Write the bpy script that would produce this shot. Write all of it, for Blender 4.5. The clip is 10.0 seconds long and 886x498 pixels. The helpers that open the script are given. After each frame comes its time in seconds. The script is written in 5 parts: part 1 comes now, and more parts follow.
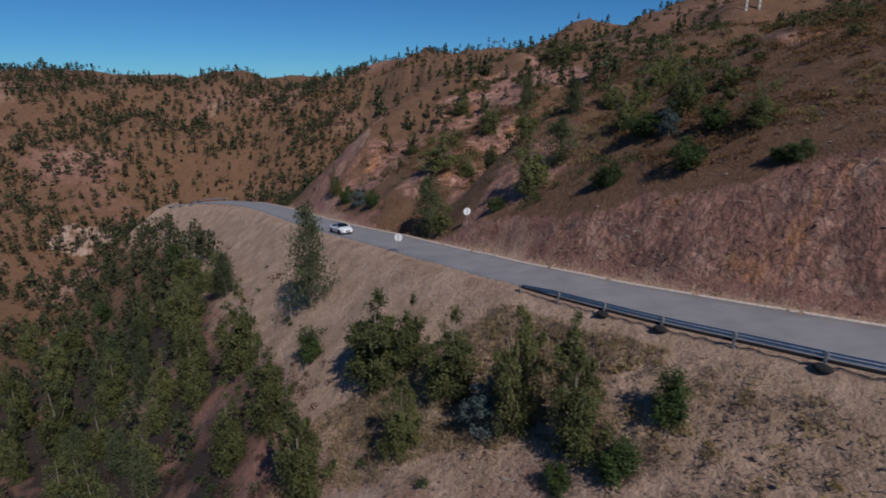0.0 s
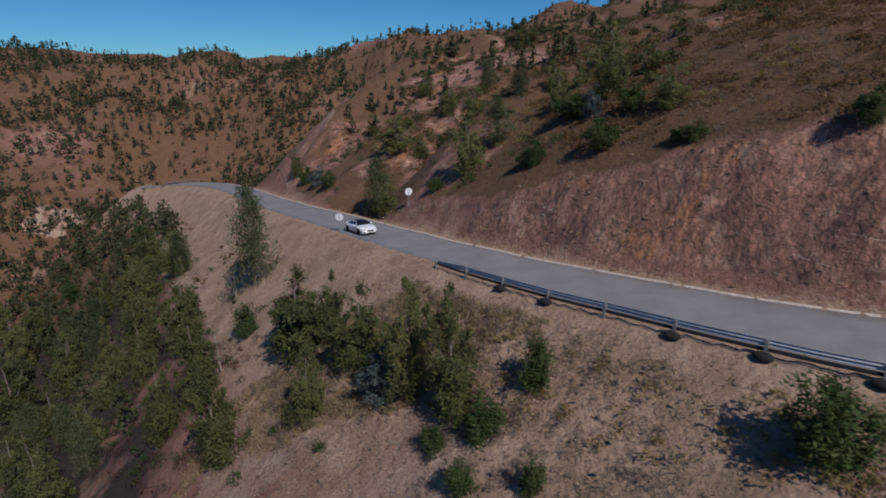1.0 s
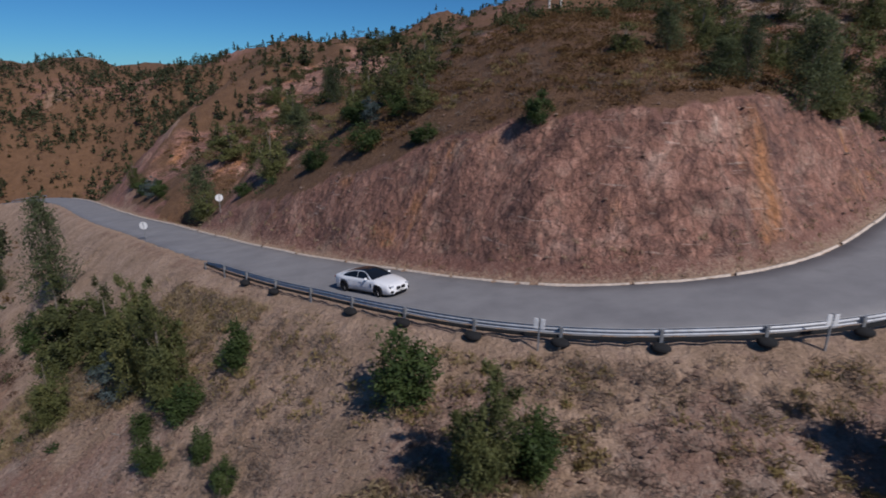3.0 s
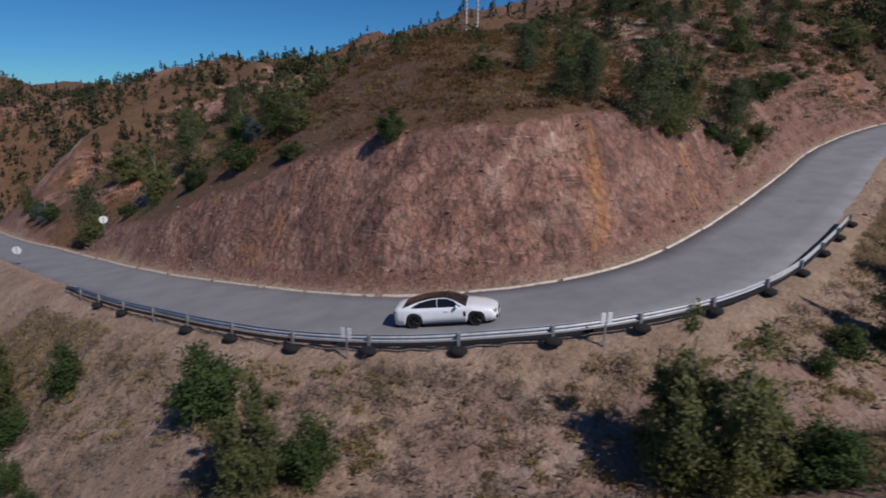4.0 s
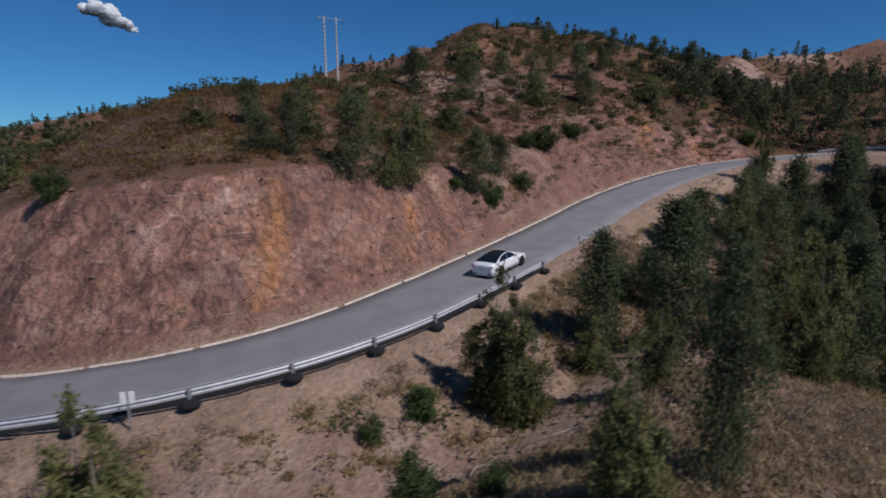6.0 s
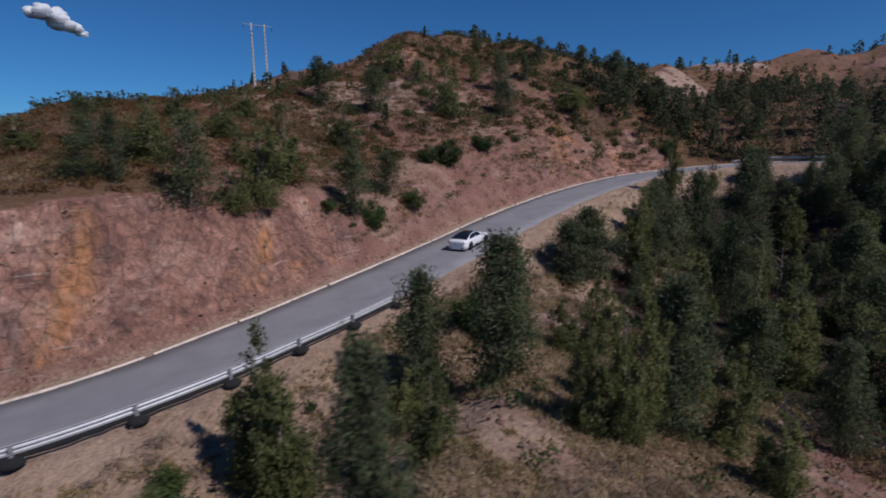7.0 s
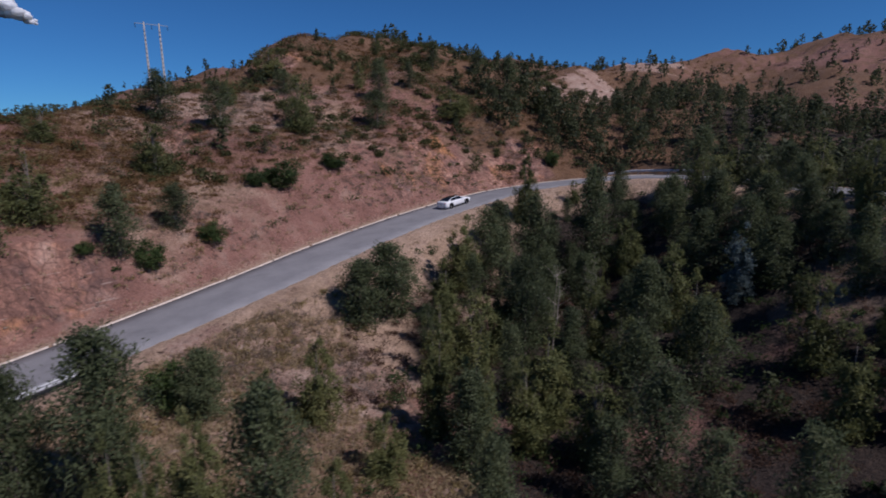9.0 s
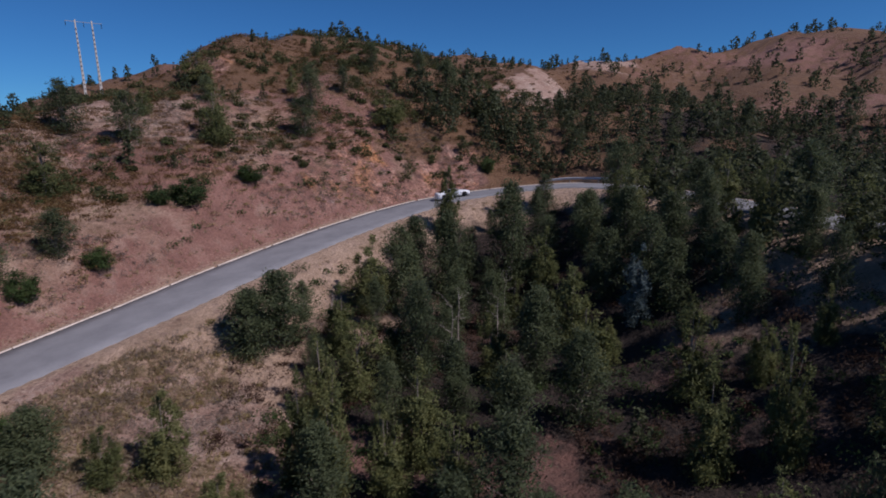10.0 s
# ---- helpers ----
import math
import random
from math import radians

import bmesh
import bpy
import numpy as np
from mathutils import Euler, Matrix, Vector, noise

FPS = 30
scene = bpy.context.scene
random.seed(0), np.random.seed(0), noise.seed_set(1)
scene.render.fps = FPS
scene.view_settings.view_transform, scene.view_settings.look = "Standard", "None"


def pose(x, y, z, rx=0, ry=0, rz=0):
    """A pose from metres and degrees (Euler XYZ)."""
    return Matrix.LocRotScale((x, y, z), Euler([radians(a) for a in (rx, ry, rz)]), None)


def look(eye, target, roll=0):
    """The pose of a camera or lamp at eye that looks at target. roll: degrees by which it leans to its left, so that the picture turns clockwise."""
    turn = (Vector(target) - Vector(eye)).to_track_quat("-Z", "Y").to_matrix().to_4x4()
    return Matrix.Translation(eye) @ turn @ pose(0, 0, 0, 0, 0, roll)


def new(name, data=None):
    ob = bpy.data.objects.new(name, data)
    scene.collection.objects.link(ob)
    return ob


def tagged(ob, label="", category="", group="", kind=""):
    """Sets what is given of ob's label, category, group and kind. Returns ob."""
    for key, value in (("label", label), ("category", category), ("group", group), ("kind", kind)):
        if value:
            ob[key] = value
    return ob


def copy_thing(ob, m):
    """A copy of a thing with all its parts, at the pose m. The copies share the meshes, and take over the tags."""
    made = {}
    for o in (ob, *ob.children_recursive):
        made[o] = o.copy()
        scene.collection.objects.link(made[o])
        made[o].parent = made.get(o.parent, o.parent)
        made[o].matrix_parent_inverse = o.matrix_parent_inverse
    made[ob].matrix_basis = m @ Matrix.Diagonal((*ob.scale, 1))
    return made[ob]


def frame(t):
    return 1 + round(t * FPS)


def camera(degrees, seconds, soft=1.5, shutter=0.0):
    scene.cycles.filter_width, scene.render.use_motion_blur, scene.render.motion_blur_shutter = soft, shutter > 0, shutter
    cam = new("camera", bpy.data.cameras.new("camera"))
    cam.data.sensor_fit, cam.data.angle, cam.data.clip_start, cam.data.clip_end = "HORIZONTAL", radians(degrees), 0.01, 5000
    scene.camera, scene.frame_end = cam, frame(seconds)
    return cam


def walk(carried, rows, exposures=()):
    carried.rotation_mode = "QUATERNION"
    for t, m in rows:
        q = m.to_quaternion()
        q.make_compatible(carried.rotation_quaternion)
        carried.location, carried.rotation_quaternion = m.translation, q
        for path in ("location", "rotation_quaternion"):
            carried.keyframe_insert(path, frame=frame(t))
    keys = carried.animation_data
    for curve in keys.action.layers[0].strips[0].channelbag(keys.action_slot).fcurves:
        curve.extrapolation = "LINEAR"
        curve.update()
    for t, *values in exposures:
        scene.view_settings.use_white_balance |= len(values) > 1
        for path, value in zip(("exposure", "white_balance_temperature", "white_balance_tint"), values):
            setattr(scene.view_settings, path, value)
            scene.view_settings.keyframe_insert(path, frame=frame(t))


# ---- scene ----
cam = camera(78.4, 10.0, soft=1.75, shutter=0.3)
PATH = [
    (0, (-0.583, -0.365, 14.506), (-0.566, 1.548, 13.923), 0.0),
    (0.5, (2.07, -0.924, 14.466), (2.096, 0.98, 13.853), 0.2),
    (1, (4.59, -1.74, 14.485), (4.641, 0.154, 13.844), 0.4),
    (1.5, (7.311, -2.741, 14.581), (7.395, -0.853, 13.928), 0.5),
    (2, (9.793, -3.745, 14.634), (9.952, -1.859, 13.987), 0.6),
    (2.5, (12.548, -4.855, 14.643), (12.812, -2.976, 14.012), 0.5),
    (4, (20.458, -7.992, 14.639), (21.011, -6.15, 14.089), 0.5),
    (4.5, (23.851, -9.096, 14.69), (24.485, -7.265, 14.195), 0.4),
    (5, (27.12, -10.148, 14.763), (27.807, -8.326, 14.308), 0.3),
    (5.5, (30.744, -11.061, 14.719), (31.504, -9.256, 14.315), 0.1),
    (7, (42.357, -11.83, 15.904), (43.286, -10.096, 15.544), -0.5),
    (7.5, (46.079, -12.758, 16.49), (47.066, -11.059, 16.114), -0.6),
    (8, (49.47, -13.85, 16.922), (50.443, -12.146, 16.534), -0.6),
    (8.5, (53.256, -14.807, 17.814), (54.226, -13.1, 17.431), -0.6),
    (9, (56.573, -15.886, 18.926), (57.588, -14.208, 18.532), -0.8),
    (9.5, (59.892, -17.136, 20.093), (60.965, -15.502, 19.67), -1.0),
    (10, (62.859, -17.975, 21.212), (63.94, -16.348, 20.784), -1.0),
]
walk(cam, [(t, look(eye, target, roll)) for t, eye, target, roll in PATH],
     [(0, -0.29, 6150, 15), (4.5, -0.31, 6120, 15), (5.5, -0.34, 6100, 15), (7.5, -0.34, 5960, 20), (10, -0.29, 5950, 22)])

# ---- light ----
SUN_AZ, SUN_EL = 150.0, 48.0      # degrees: azimuth from +y towards +x, elevation
world = bpy.data.worlds.new("world")
scene.world = world
world.use_nodes = True
wn = world.node_tree.nodes
sky = wn.new("ShaderNodeTexSky")
sky.sky_type = "NISHITA"
sky.sun_disc = False
sky.sun_elevation, sky.sun_rotation = radians(SUN_EL), radians(SUN_AZ)
sky.altitude, sky.air_density, sky.dust_density, sky.ozone_density = 2500, 1.0, 0.0, 6.0
wn["Background"].inputs["Strength"].default_value = 0.068
deep = wn.new("ShaderNodeMix")      # the clear dry air of the clip: a deeper blue
deep.data_type, deep.blend_type = "RGBA", "MULTIPLY"
deep.inputs[0].default_value = 1.0
deep.inputs[7].default_value = (0.43, 0.9, 1.13, 1)
world.node_tree.links.new(sky.outputs["Color"], deep.inputs[6])
world.node_tree.links.new(deep.outputs[2], wn["Background"].inputs["Color"])
sun_lamp = new("sun", bpy.data.lights.new("sun", "SUN"))
sun_lamp.data.energy, sun_lamp.data.angle, sun_lamp.data.color = 4.1, radians(0.53), (1.0, 0.94, 0.86)
_d = Vector((math.sin(radians(SUN_AZ)) * math.cos(radians(SUN_EL)), math.cos(radians(SUN_AZ)) * math.cos(radians(SUN_EL)), math.sin(radians(SUN_EL))))
sun_lamp.matrix_world = look(_d * 300, (0, 0, 0))


# ---- materials ----
class Mat:
    """A short hand for building a node material."""

    def __init__(self, name, rough=0.9, metal=0.0):
        self.m = bpy.data.materials.new(name)
        self.m.use_nodes = True
        self.n, self.l = self.m.node_tree.nodes, self.m.node_tree.links
        self.b = self.n["Principled BSDF"]
        self.b.inputs["Roughness"].default_value, self.b.inputs["Metallic"].default_value = rough, metal
        self.where = self.n.new("ShaderNodeNewGeometry").outputs["Position"]

    def put(self, socket, value):
        if hasattr(value, "is_linked") or hasattr(value, "links"):
            self.l.new(value, socket)
        else:
            socket.default_value = value

    def scaled(self, v):
        n = self.n.new("ShaderNodeVectorMath")
        n.operation = "MULTIPLY"
        self.l.new(self.where, n.inputs[0])
        n.inputs[1].default_value = v
        return n.outputs[0]

    def noise(self, scale, detail=4.0, rough=0.55, stretch=None, distort=0.0):
        n = self.n.new("ShaderNodeTexNoise")
        self.l.new(self.scaled(stretch) if stretch else self.where, n.inputs["Vector"])
        for k, v in (("Scale", scale), ("Detail", detail), ("Roughness", rough), ("Distortion", distort)):
            n.inputs[k].default_value = v
        return n.outputs["Fac"]

    def cells(self, scale, feature="F1", stretch=None, out="Distance"):
        n = self.n.new("ShaderNodeTexVoronoi")
        n.feature = feature
        n.inputs["Scale"].default_value = scale
        self.l.new(self.scaled(stretch) if stretch else self.where, n.inputs["Vector"])
        return n.outputs[out]

    def span(self, v, a, b, lo=0.0, hi=1.0):
        n = self.n.new("ShaderNodeMapRange")
        self.l.new(v, n.inputs[0])
        for k, x in zip((1, 2, 3, 4), (a, b, lo, hi)):
            n.inputs[k].default_value = x
        return n.outputs[0]

    def ramp(self, v, stops):
        n = self.n.new("ShaderNodeValToRGB")
        e = n.color_ramp.elements
        while len(e) < len(stops):
            e.new(0.5)
        for x, (p, c) in zip(e, stops):
            x.position, x.color = p, (*c, 1)
        self.l.new(v, n.inputs[0])
        return n.outputs[0]

    def mix(self, fac, a, b, how="MIX"):
        n = self.n.new("ShaderNodeMix")
        n.data_type, n.blend_type = "RGBA", how
        for s, v in ((n.inputs[0], fac), (n.inputs[6], a), (n.inputs[7], b)):
            self.put(s, (*v, 1) if isinstance(v, tuple) else v)
        return n.outputs[2]

    def maths(self, how, a, b=0.0):
        n = self.n.new("ShaderNodeMath")
        n.operation = how
        self.put(n.inputs[0], a), self.put(n.inputs[1], b)
        return n.outputs[0]

    def attr(self, name):
        n = self.n.new("ShaderNodeAttribute")
        n.attribute_name = name
        return n.outputs["Fac"]

    def random(self):
        return self.n.new("ShaderNodeObjectInfo").outputs["Random"]

    def island(self):
        return self.n.new("ShaderNodeNewGeometry").outputs["Random Per Island"]

    def color(self, v):
        self.put(self.b.inputs["Base Color"], (*v, 1) if isinstance(v, tuple) else v)
        return self

    def bump(self, v, strength=0.3, distance=0.05):
        n = self.n.new("ShaderNodeBump")
        n.inputs["Strength"].default_value, n.inputs["Distance"].default_value = strength, distance
        self.l.new(v, n.inputs["Height"])
        self.l.new(n.outputs[0], self.b.inputs["Normal"])
        return self


def plain(name, c, rough=0.6, metal=0.0, vary=0.12, scale=6.0):
    m = Mat(name, rough, metal)
    f = m.span(m.noise(scale, 5), 0.3, 0.7, 1 - vary, 1 + vary)
    m.color(m.mix(1.0, c, f, "MULTIPLY"))
    return m.m


def ground_material():
    m = Mat("hillside_ground", 0.95)
    big, mid, fine = m.noise(0.06, 3), m.noise(0.45, 5, 0.6), m.noise(5.0, 6, 0.7)
    grain = m.noise(22.0, 4, 0.7)
    grass = m.ramp(m.maths("ADD", m.maths("MULTIPLY", mid, 0.5), m.maths("MULTIPLY", fine, 0.5)), [(0.3, (0.2, 0.14, 0.085)), (0.46, (0.38, 0.255, 0.17)), (0.6, (0.54, 0.375, 0.27)), (0.75, (0.66, 0.5, 0.385))])
    soil = m.ramp(m.maths("ADD", m.maths("MULTIPLY", mid, 0.55), m.maths("MULTIPLY", fine, 0.45)), [(0.3, (0.135, 0.062, 0.046)), (0.5, (0.28, 0.138, 0.102)), (0.66, (0.40, 0.225, 0.172)), (0.8, (0.52, 0.34, 0.265))])
    heath = m.ramp(m.maths("ADD", m.maths("MULTIPLY", mid, 0.4), m.maths("MULTIPLY", fine, 0.6)), [(0.3, (0.07, 0.04, 0.02)), (0.5, (0.155, 0.08, 0.039)), (0.7, (0.25, 0.138, 0.071))])
    rock = m.ramp(m.noise(0.33, 7, 0.62, (1.0, 1.0, 0.45), 1.2), [(0.3, (0.12, 0.06, 0.045)), (0.42, (0.21, 0.1, 0.07)), (0.52, (0.32, 0.15, 0.1)), (0.64, (0.43, 0.235, 0.165)), (0.8, (0.58, 0.42, 0.32))])
    rust = m.mix(m.span(m.noise(0.16, 4, 0.6, (1, 1, 0.3), 0.6), 0.54, 0.66), rock, (0.40, 0.17, 0.07))
    streak = m.span(m.noise(2.6, 5, 0.7, (1, 1, 0.18)), 0.35, 0.65, 0.5, 1.3)
    face = m.mix(1.0, rust, streak, "MULTIPLY")
    face = m.mix(m.span(m.noise(0.23, 5, 0.65, (1, 1, 0.7), 0.8), 0.52, 0.66, 0.0, 0.45), face, (0.14, 0.088, 0.076))
    face = m.mix(m.span(m.noise(0.4, 6, 0.7, (1, 1, 0.8), 0.5), 0.56, 0.7, 0.0, 0.55), face, (0.47, 0.31, 0.215))
    face = m.mix(m.span(m.noise(0.8, 4, 0.7, (0.35, 0.35, 5.0), 0.3), 0.63, 0.69, 0.0, 0.5), face, (0.56, 0.42, 0.33))
    crack = m.span(m.cells(1.1, "DISTANCE_TO_EDGE", (1, 1, 0.6)), 0.0, 0.06, 0.6, 1.0)
    face = m.mix(1.0, m.mix(1.0, face, crack, "MULTIPLY"), (1.2, 1.27, 1.33), "MULTIPLY")
    low = m.mix(m.span(m.maths("ADD", big, m.maths("MULTIPLY", mid, 0.35)), 0.68, 0.88), soil, grass)
    cover = m.attr("heath")
    base = m.mix(m.span(m.maths("ADD", cover, m.maths("MULTIPLY", m.maths("SUBTRACT", mid, 0.5), 1.6)), 0.35, 0.65), low, heath)
    # brown litter, with the shade of the wood put into its near-black colour
    shaded_litter = m.ramp(fine, [(0.3, (0.013, 0.009, 0.007)), (0.55, (0.04, 0.025, 0.018)), (0.75, (0.085, 0.053, 0.037))])
    base = m.mix(m.span(m.maths("ADD", m.attr("grassy"), m.maths("MULTIPLY", m.maths("SUBTRACT", mid, 0.5), 0.8)), 0.3, 0.7), base, grass)
    scar = m.ramp(m.maths("ADD", m.maths("MULTIPLY", mid, 0.5), m.maths("MULTIPLY", fine, 0.5)), [(0.3, (0.19, 0.105, 0.075)), (0.47, (0.36, 0.225, 0.165)), (0.6, (0.50, 0.37, 0.29)), (0.72, (0.66, 0.55, 0.47))])
    base = m.mix(m.span(m.maths("ADD", m.attr("scar"), m.maths("MULTIPLY", m.maths("SUBTRACT", m.noise(0.12, 5, 0.6), 0.5), 2.2)), 0.42, 0.58), base, scar)
    patch = m.span(m.noise(0.9, 5, 0.65), 0.54, 0.66, 0.0, 0.5)
    base = m.mix(patch, base, m.mix(0.5, (0.17, 0.105, 0.085), m.mix(1.0, base, (0.55, 0.5, 0.5), "MULTIPLY")))
    speck = m.maths("MULTIPLY", m.span(m.cells(3.2), 0.10, 0.05, 0.0, 0.6), m.span(m.attr("heath"), 0.2, 0.5, 1.0, 0.0))
    base = m.mix(speck, base, (0.52, 0.45, 0.39))
    base = m.mix(m.span(m.maths("ADD", m.attr("shaded_litter"), m.maths("MULTIPLY", m.maths("SUBTRACT", mid, 0.5), 1.0)), 0.35, 0.65), base, shaded_litter)
    base = m.mix(m.span(m.maths("ADD", m.attr("face"), m.maths("MULTIPLY", m.maths("SUBTRACT", fine, 0.5), 0.5)), 0.4, 0.6), base, face)
    sand = m.ramp(fine, [(0.3, (0.33, 0.21, 0.135)), (0.7, (0.52, 0.37, 0.26))])
    base = m.mix(m.span(m.maths("ADD", m.attr("bare"), m.maths("MULTIPLY", m.maths("SUBTRACT", fine, 0.5), 0.9)), 0.55, 0.85), base, sand)
    base = m.mix(1.0, base, m.span(grain, 0.3, 0.7, 0.72, 1.25), "MULTIPLY")
    m.color(base)
    relief = m.maths("ADD", m.maths("MULTIPLY", m.noise(1.6, 6, 0.65), 1.0), m.maths("MULTIPLY", m.noise(9.0, 5, 0.7), 0.35))
    blocks = m.maths("MULTIPLY", m.attr("face"), m.maths("ADD", m.maths("MULTIPLY", m.cells(2.3, "F1", (1, 1, 0.7)), 0.4), m.maths("MULTIPLY", m.cells(6.0, "F1", (1, 1, 0.7)), 0.15)))
    m.bump(m.maths("ADD", relief, blocks), 1.0, 0.42)
    return m.m


def asphalt_material():
    m = Mat("worn_asphalt", 0.85)
    c = m.ramp(m.noise(0.5, 6, 0.6), [(0.3, (0.19, 0.185, 0.19)), (0.7, (0.262, 0.255, 0.257))])
    c = m.mix(1.0, c, m.span(m.noise(60, 2, 0.8), 0.3, 0.7, 0.82, 1.15), "MULTIPLY")
    c = m.mix(m.span(m.noise(0.25, 5, 0.6), 0.62, 0.72, 0, 0.5), c, (0.10, 0.098, 0.10))
    m.color(c).bump(m.noise(80, 3), 0.15, 0.01)
    return m.m


def leaf_material(name, dark, light, gray):
    m = Mat(name, 0.6)
    v = m.maths("ADD", m.maths("MULTIPLY", m.island(), 0.22), m.maths("MULTIPLY", m.random(), 0.34))
    v = m.maths("ADD", v, m.span(m.noise(1.3, 3, 0.6, (1, 1, 0.6)), 0.3, 0.7, -0.05, 0.46))
    c = m.ramp(v, [(0.1, dark), (0.5, light), (0.95, gray)])
    m.color(c)
    m.b.inputs["Specular IOR Level"].default_value = 0.25
    through_leaf, both = m.n.new("ShaderNodeBsdfTranslucent"), m.n.new("ShaderNodeMixShader")
    m.l.new(c, through_leaf.inputs["Color"])
    both.inputs[0].default_value = 0.48
    m.l.new(m.b.outputs[0], both.inputs[1])
    m.l.new(through_leaf.outputs[0], both.inputs[2])
    m.l.new(both.outputs[0], m.n["Material Output"].inputs["Surface"])
    return m.m


GROUND = ground_material()
ASPHALT = asphalt_material()

# ---- the road's line: its hillside edge, x y and width of the asphalt ----
KERB = [
    (-84, 176, 5.6), (-62, 153, 5.6), (-39, 121, 5.4), (-16, 80.6, 5.3), (-4.4, 61.6, 5.2), (4.1, 47.5, 5.1), (10, 38.3, 5.0),
    (14.3, 32.2, 5.4), (18.5, 26.9, 5.7), (22.8, 21.8, 6.0), (26.6, 18.7, 6.2), (30.2, 16.9, 6.2), (33.5, 16.1, 6.2),
    (37.4, 16.2, 6.2), (41.6, 17.4, 6.1), (47.4, 20.3, 6.0), (55.3, 24.9, 6.0), (63.7, 30, 6.0), (73.8, 36.3, 6.2),
    (84, 41, 6.2), (93, 43.8, 6.2), (100, 44.6, 6.2), (106, 43.4, 6.2), (113, 40, 6.2), (119, 34.5, 6.0), (121.5, 27, 6.0), (121, 18, 6.0), (117, 4, 6.0), (110, -14, 6.0),
]


def road_grade(x, y):
    """Height of the road's sheet: a steady climb of about one in ten."""
    u, v = x / 50, y / 50
    return 2.615 + 5.885 * u - 5.224 * v - 0.488 * u * u + 1.828 * u * v + 1.147 * v * v


def spline(points, step):
    """Catmull-Rom through the points, resampled about every step metres."""
    p = np.array(points, float)
    p = np.vstack([2 * p[0] - p[1], p, 2 * p[-1] - p[-2]])
    rows = []
    for i in range(1, len(p) - 2):
        n = max(2, int(np.linalg.norm(p[i + 1, :2] - p[i, :2]) / step))
        t = np.linspace(0, 1, n, endpoint=False)[:, None]
        a, b, c, d = p[i - 1], p[i], p[i + 1], p[i + 2]
        rows.append(0.5 * (2 * b + (c - a) * t + (2 * a - 5 * b + 4 * c - d) * t**2 + (3 * b - a - 3 * c + d) * t**3))
    return np.vstack(rows + [p[-2:-1]])


LINE = spline(KERB, 1.0)
L_XY, L_W = LINE[:, :2], LINE[:, 2]
L_T = np.gradient(L_XY, axis=0)
L_T /= np.linalg.norm(L_T, axis=1)[:, None]
L_N = np.stack([-L_T[:, 1], L_T[:, 0]], 1)      # towards the hill
L_S = np.r_[0, np.cumsum(np.linalg.norm(np.diff(L_XY, axis=0), axis=1))]
L_Z = road_grade(L_XY[:, 0], L_XY[:, 1])
_k = np.ones(9) / 9
L_Z = np.convolve(np.pad(L_Z, 4, mode="edge"), _k, mode="valid")


def on_road(s, d, up=0.0):
    """A place at s metres along the kerb line, d metres to its hill side (minus: across the road), up above the road."""
    x, y = np.interp(s, L_S, L_XY[:, 0]), np.interp(s, L_S, L_XY[:, 1])
    n = np.array([np.interp(s, L_S, L_N[:, 0]), np.interp(s, L_S, L_N[:, 1])])
    n /= np.linalg.norm(n)
    tilt = 0.05 * bank(s) * max(0.0, min(-d, 7))
    return Vector((x + n[0] * d, y + n[1] * d, np.interp(s, L_S, L_Z) + tilt + up))


def s_near(x, y):
    i = int(np.argmin((L_XY[:, 0] - x) ** 2 + (L_XY[:, 1] - y) ** 2))
    return L_S[i]


S_BEND = s_near(33, 16)


def bank(s):
    """How far the bend's outer side is raised, 0 to 1."""
    return np.exp(-(((s - S_BEND) / 18) ** 2))


def heading(s):
    e = 0.6
    a, b = on_road(s - e, -3), on_road(s + e, -3)
    return math.degrees(math.atan2(b.y - a.y, b.x - a.x))


# ---- the land: hills, cut and filled along the road ----
NEAR_HILLS = [
    (20, 38, 16, 1.7), (33, 28, 12, 4.2), (48, 27, 14, -0.3), (63, 34, 16, -0.4),
    (79, 46, 18, -0.5), (95, 62, 22, 4.7), (110, 50, 20, -2.3), (42, 50, 22, 12.4),
    (35, 80, 28, 1.1), (65, 80, 28, -3.7), (15, 62, 22, 4.0), (0, 28, 18, 5.3),
    (-18, 42, 20, -2.5), (12, 14, 14, -1.2), (32, 2, 16, 5.7), (50, 0, 18, 3.0),
    (68, 8, 18, 1.9), (84, 14, 16, -5.8), (104, 4, 18, 6.4), (104, 28, 16, -10.3),
    (128, 28, 22, 2.4), (100, 92, 20, 13.2), (74, 68, 16, 10.3), (120, 80, 20, 4.2),
    (-2, 4, 22, 6.6), (-10, 44, 14, 1.3), (-30, 52, 20, -0.8), (8, 98, 16, -6.7),
    (5, 76, 12, 1.4), (66, 14, 12, -1.6), (84, 24, 12, 4.4), (30, -22, 26, -0.6),
    (80, -24, 28, -6.9),
]
FAR_HILLS = [
    (127, 149, 45, 17.1), (85, 190, 50, -0.1), (66, 125, 40, 5.3), (25, 340, 90, 7.2),
    (0, 110, 40, 18.2), (-40, 160, 40, 6.7), (-10, 150, 45, -1.1), (174, 89, 45, 3.9),
    (215, 55, 40, -8.2), (-55, 70, 35, -0.6), (-80, 120, 50, -37.0), (-73, 217, 55, -33.8),
    (-130, 195, 60, -2.3), (-215, 310, 80, 8.5), (-170, 360, 70, 13.7), (-120, 360, 70, -23.0),
    (-33, 378, 90, 23.1), (-220, 230, 80, 0.9), (40, 210, 60, 0.3), (80, 270, 70, 15.4),
    (-40, 20, 45, -34.3), (150, 205, 60, 25.4), (260, 60, 70, 44.3), (-226, 330, 26, 0.9),
    (-136, 340, 24, 11.8), (-176, 335, 18, -12.2), (-200, 140, 70, -38.6),
]


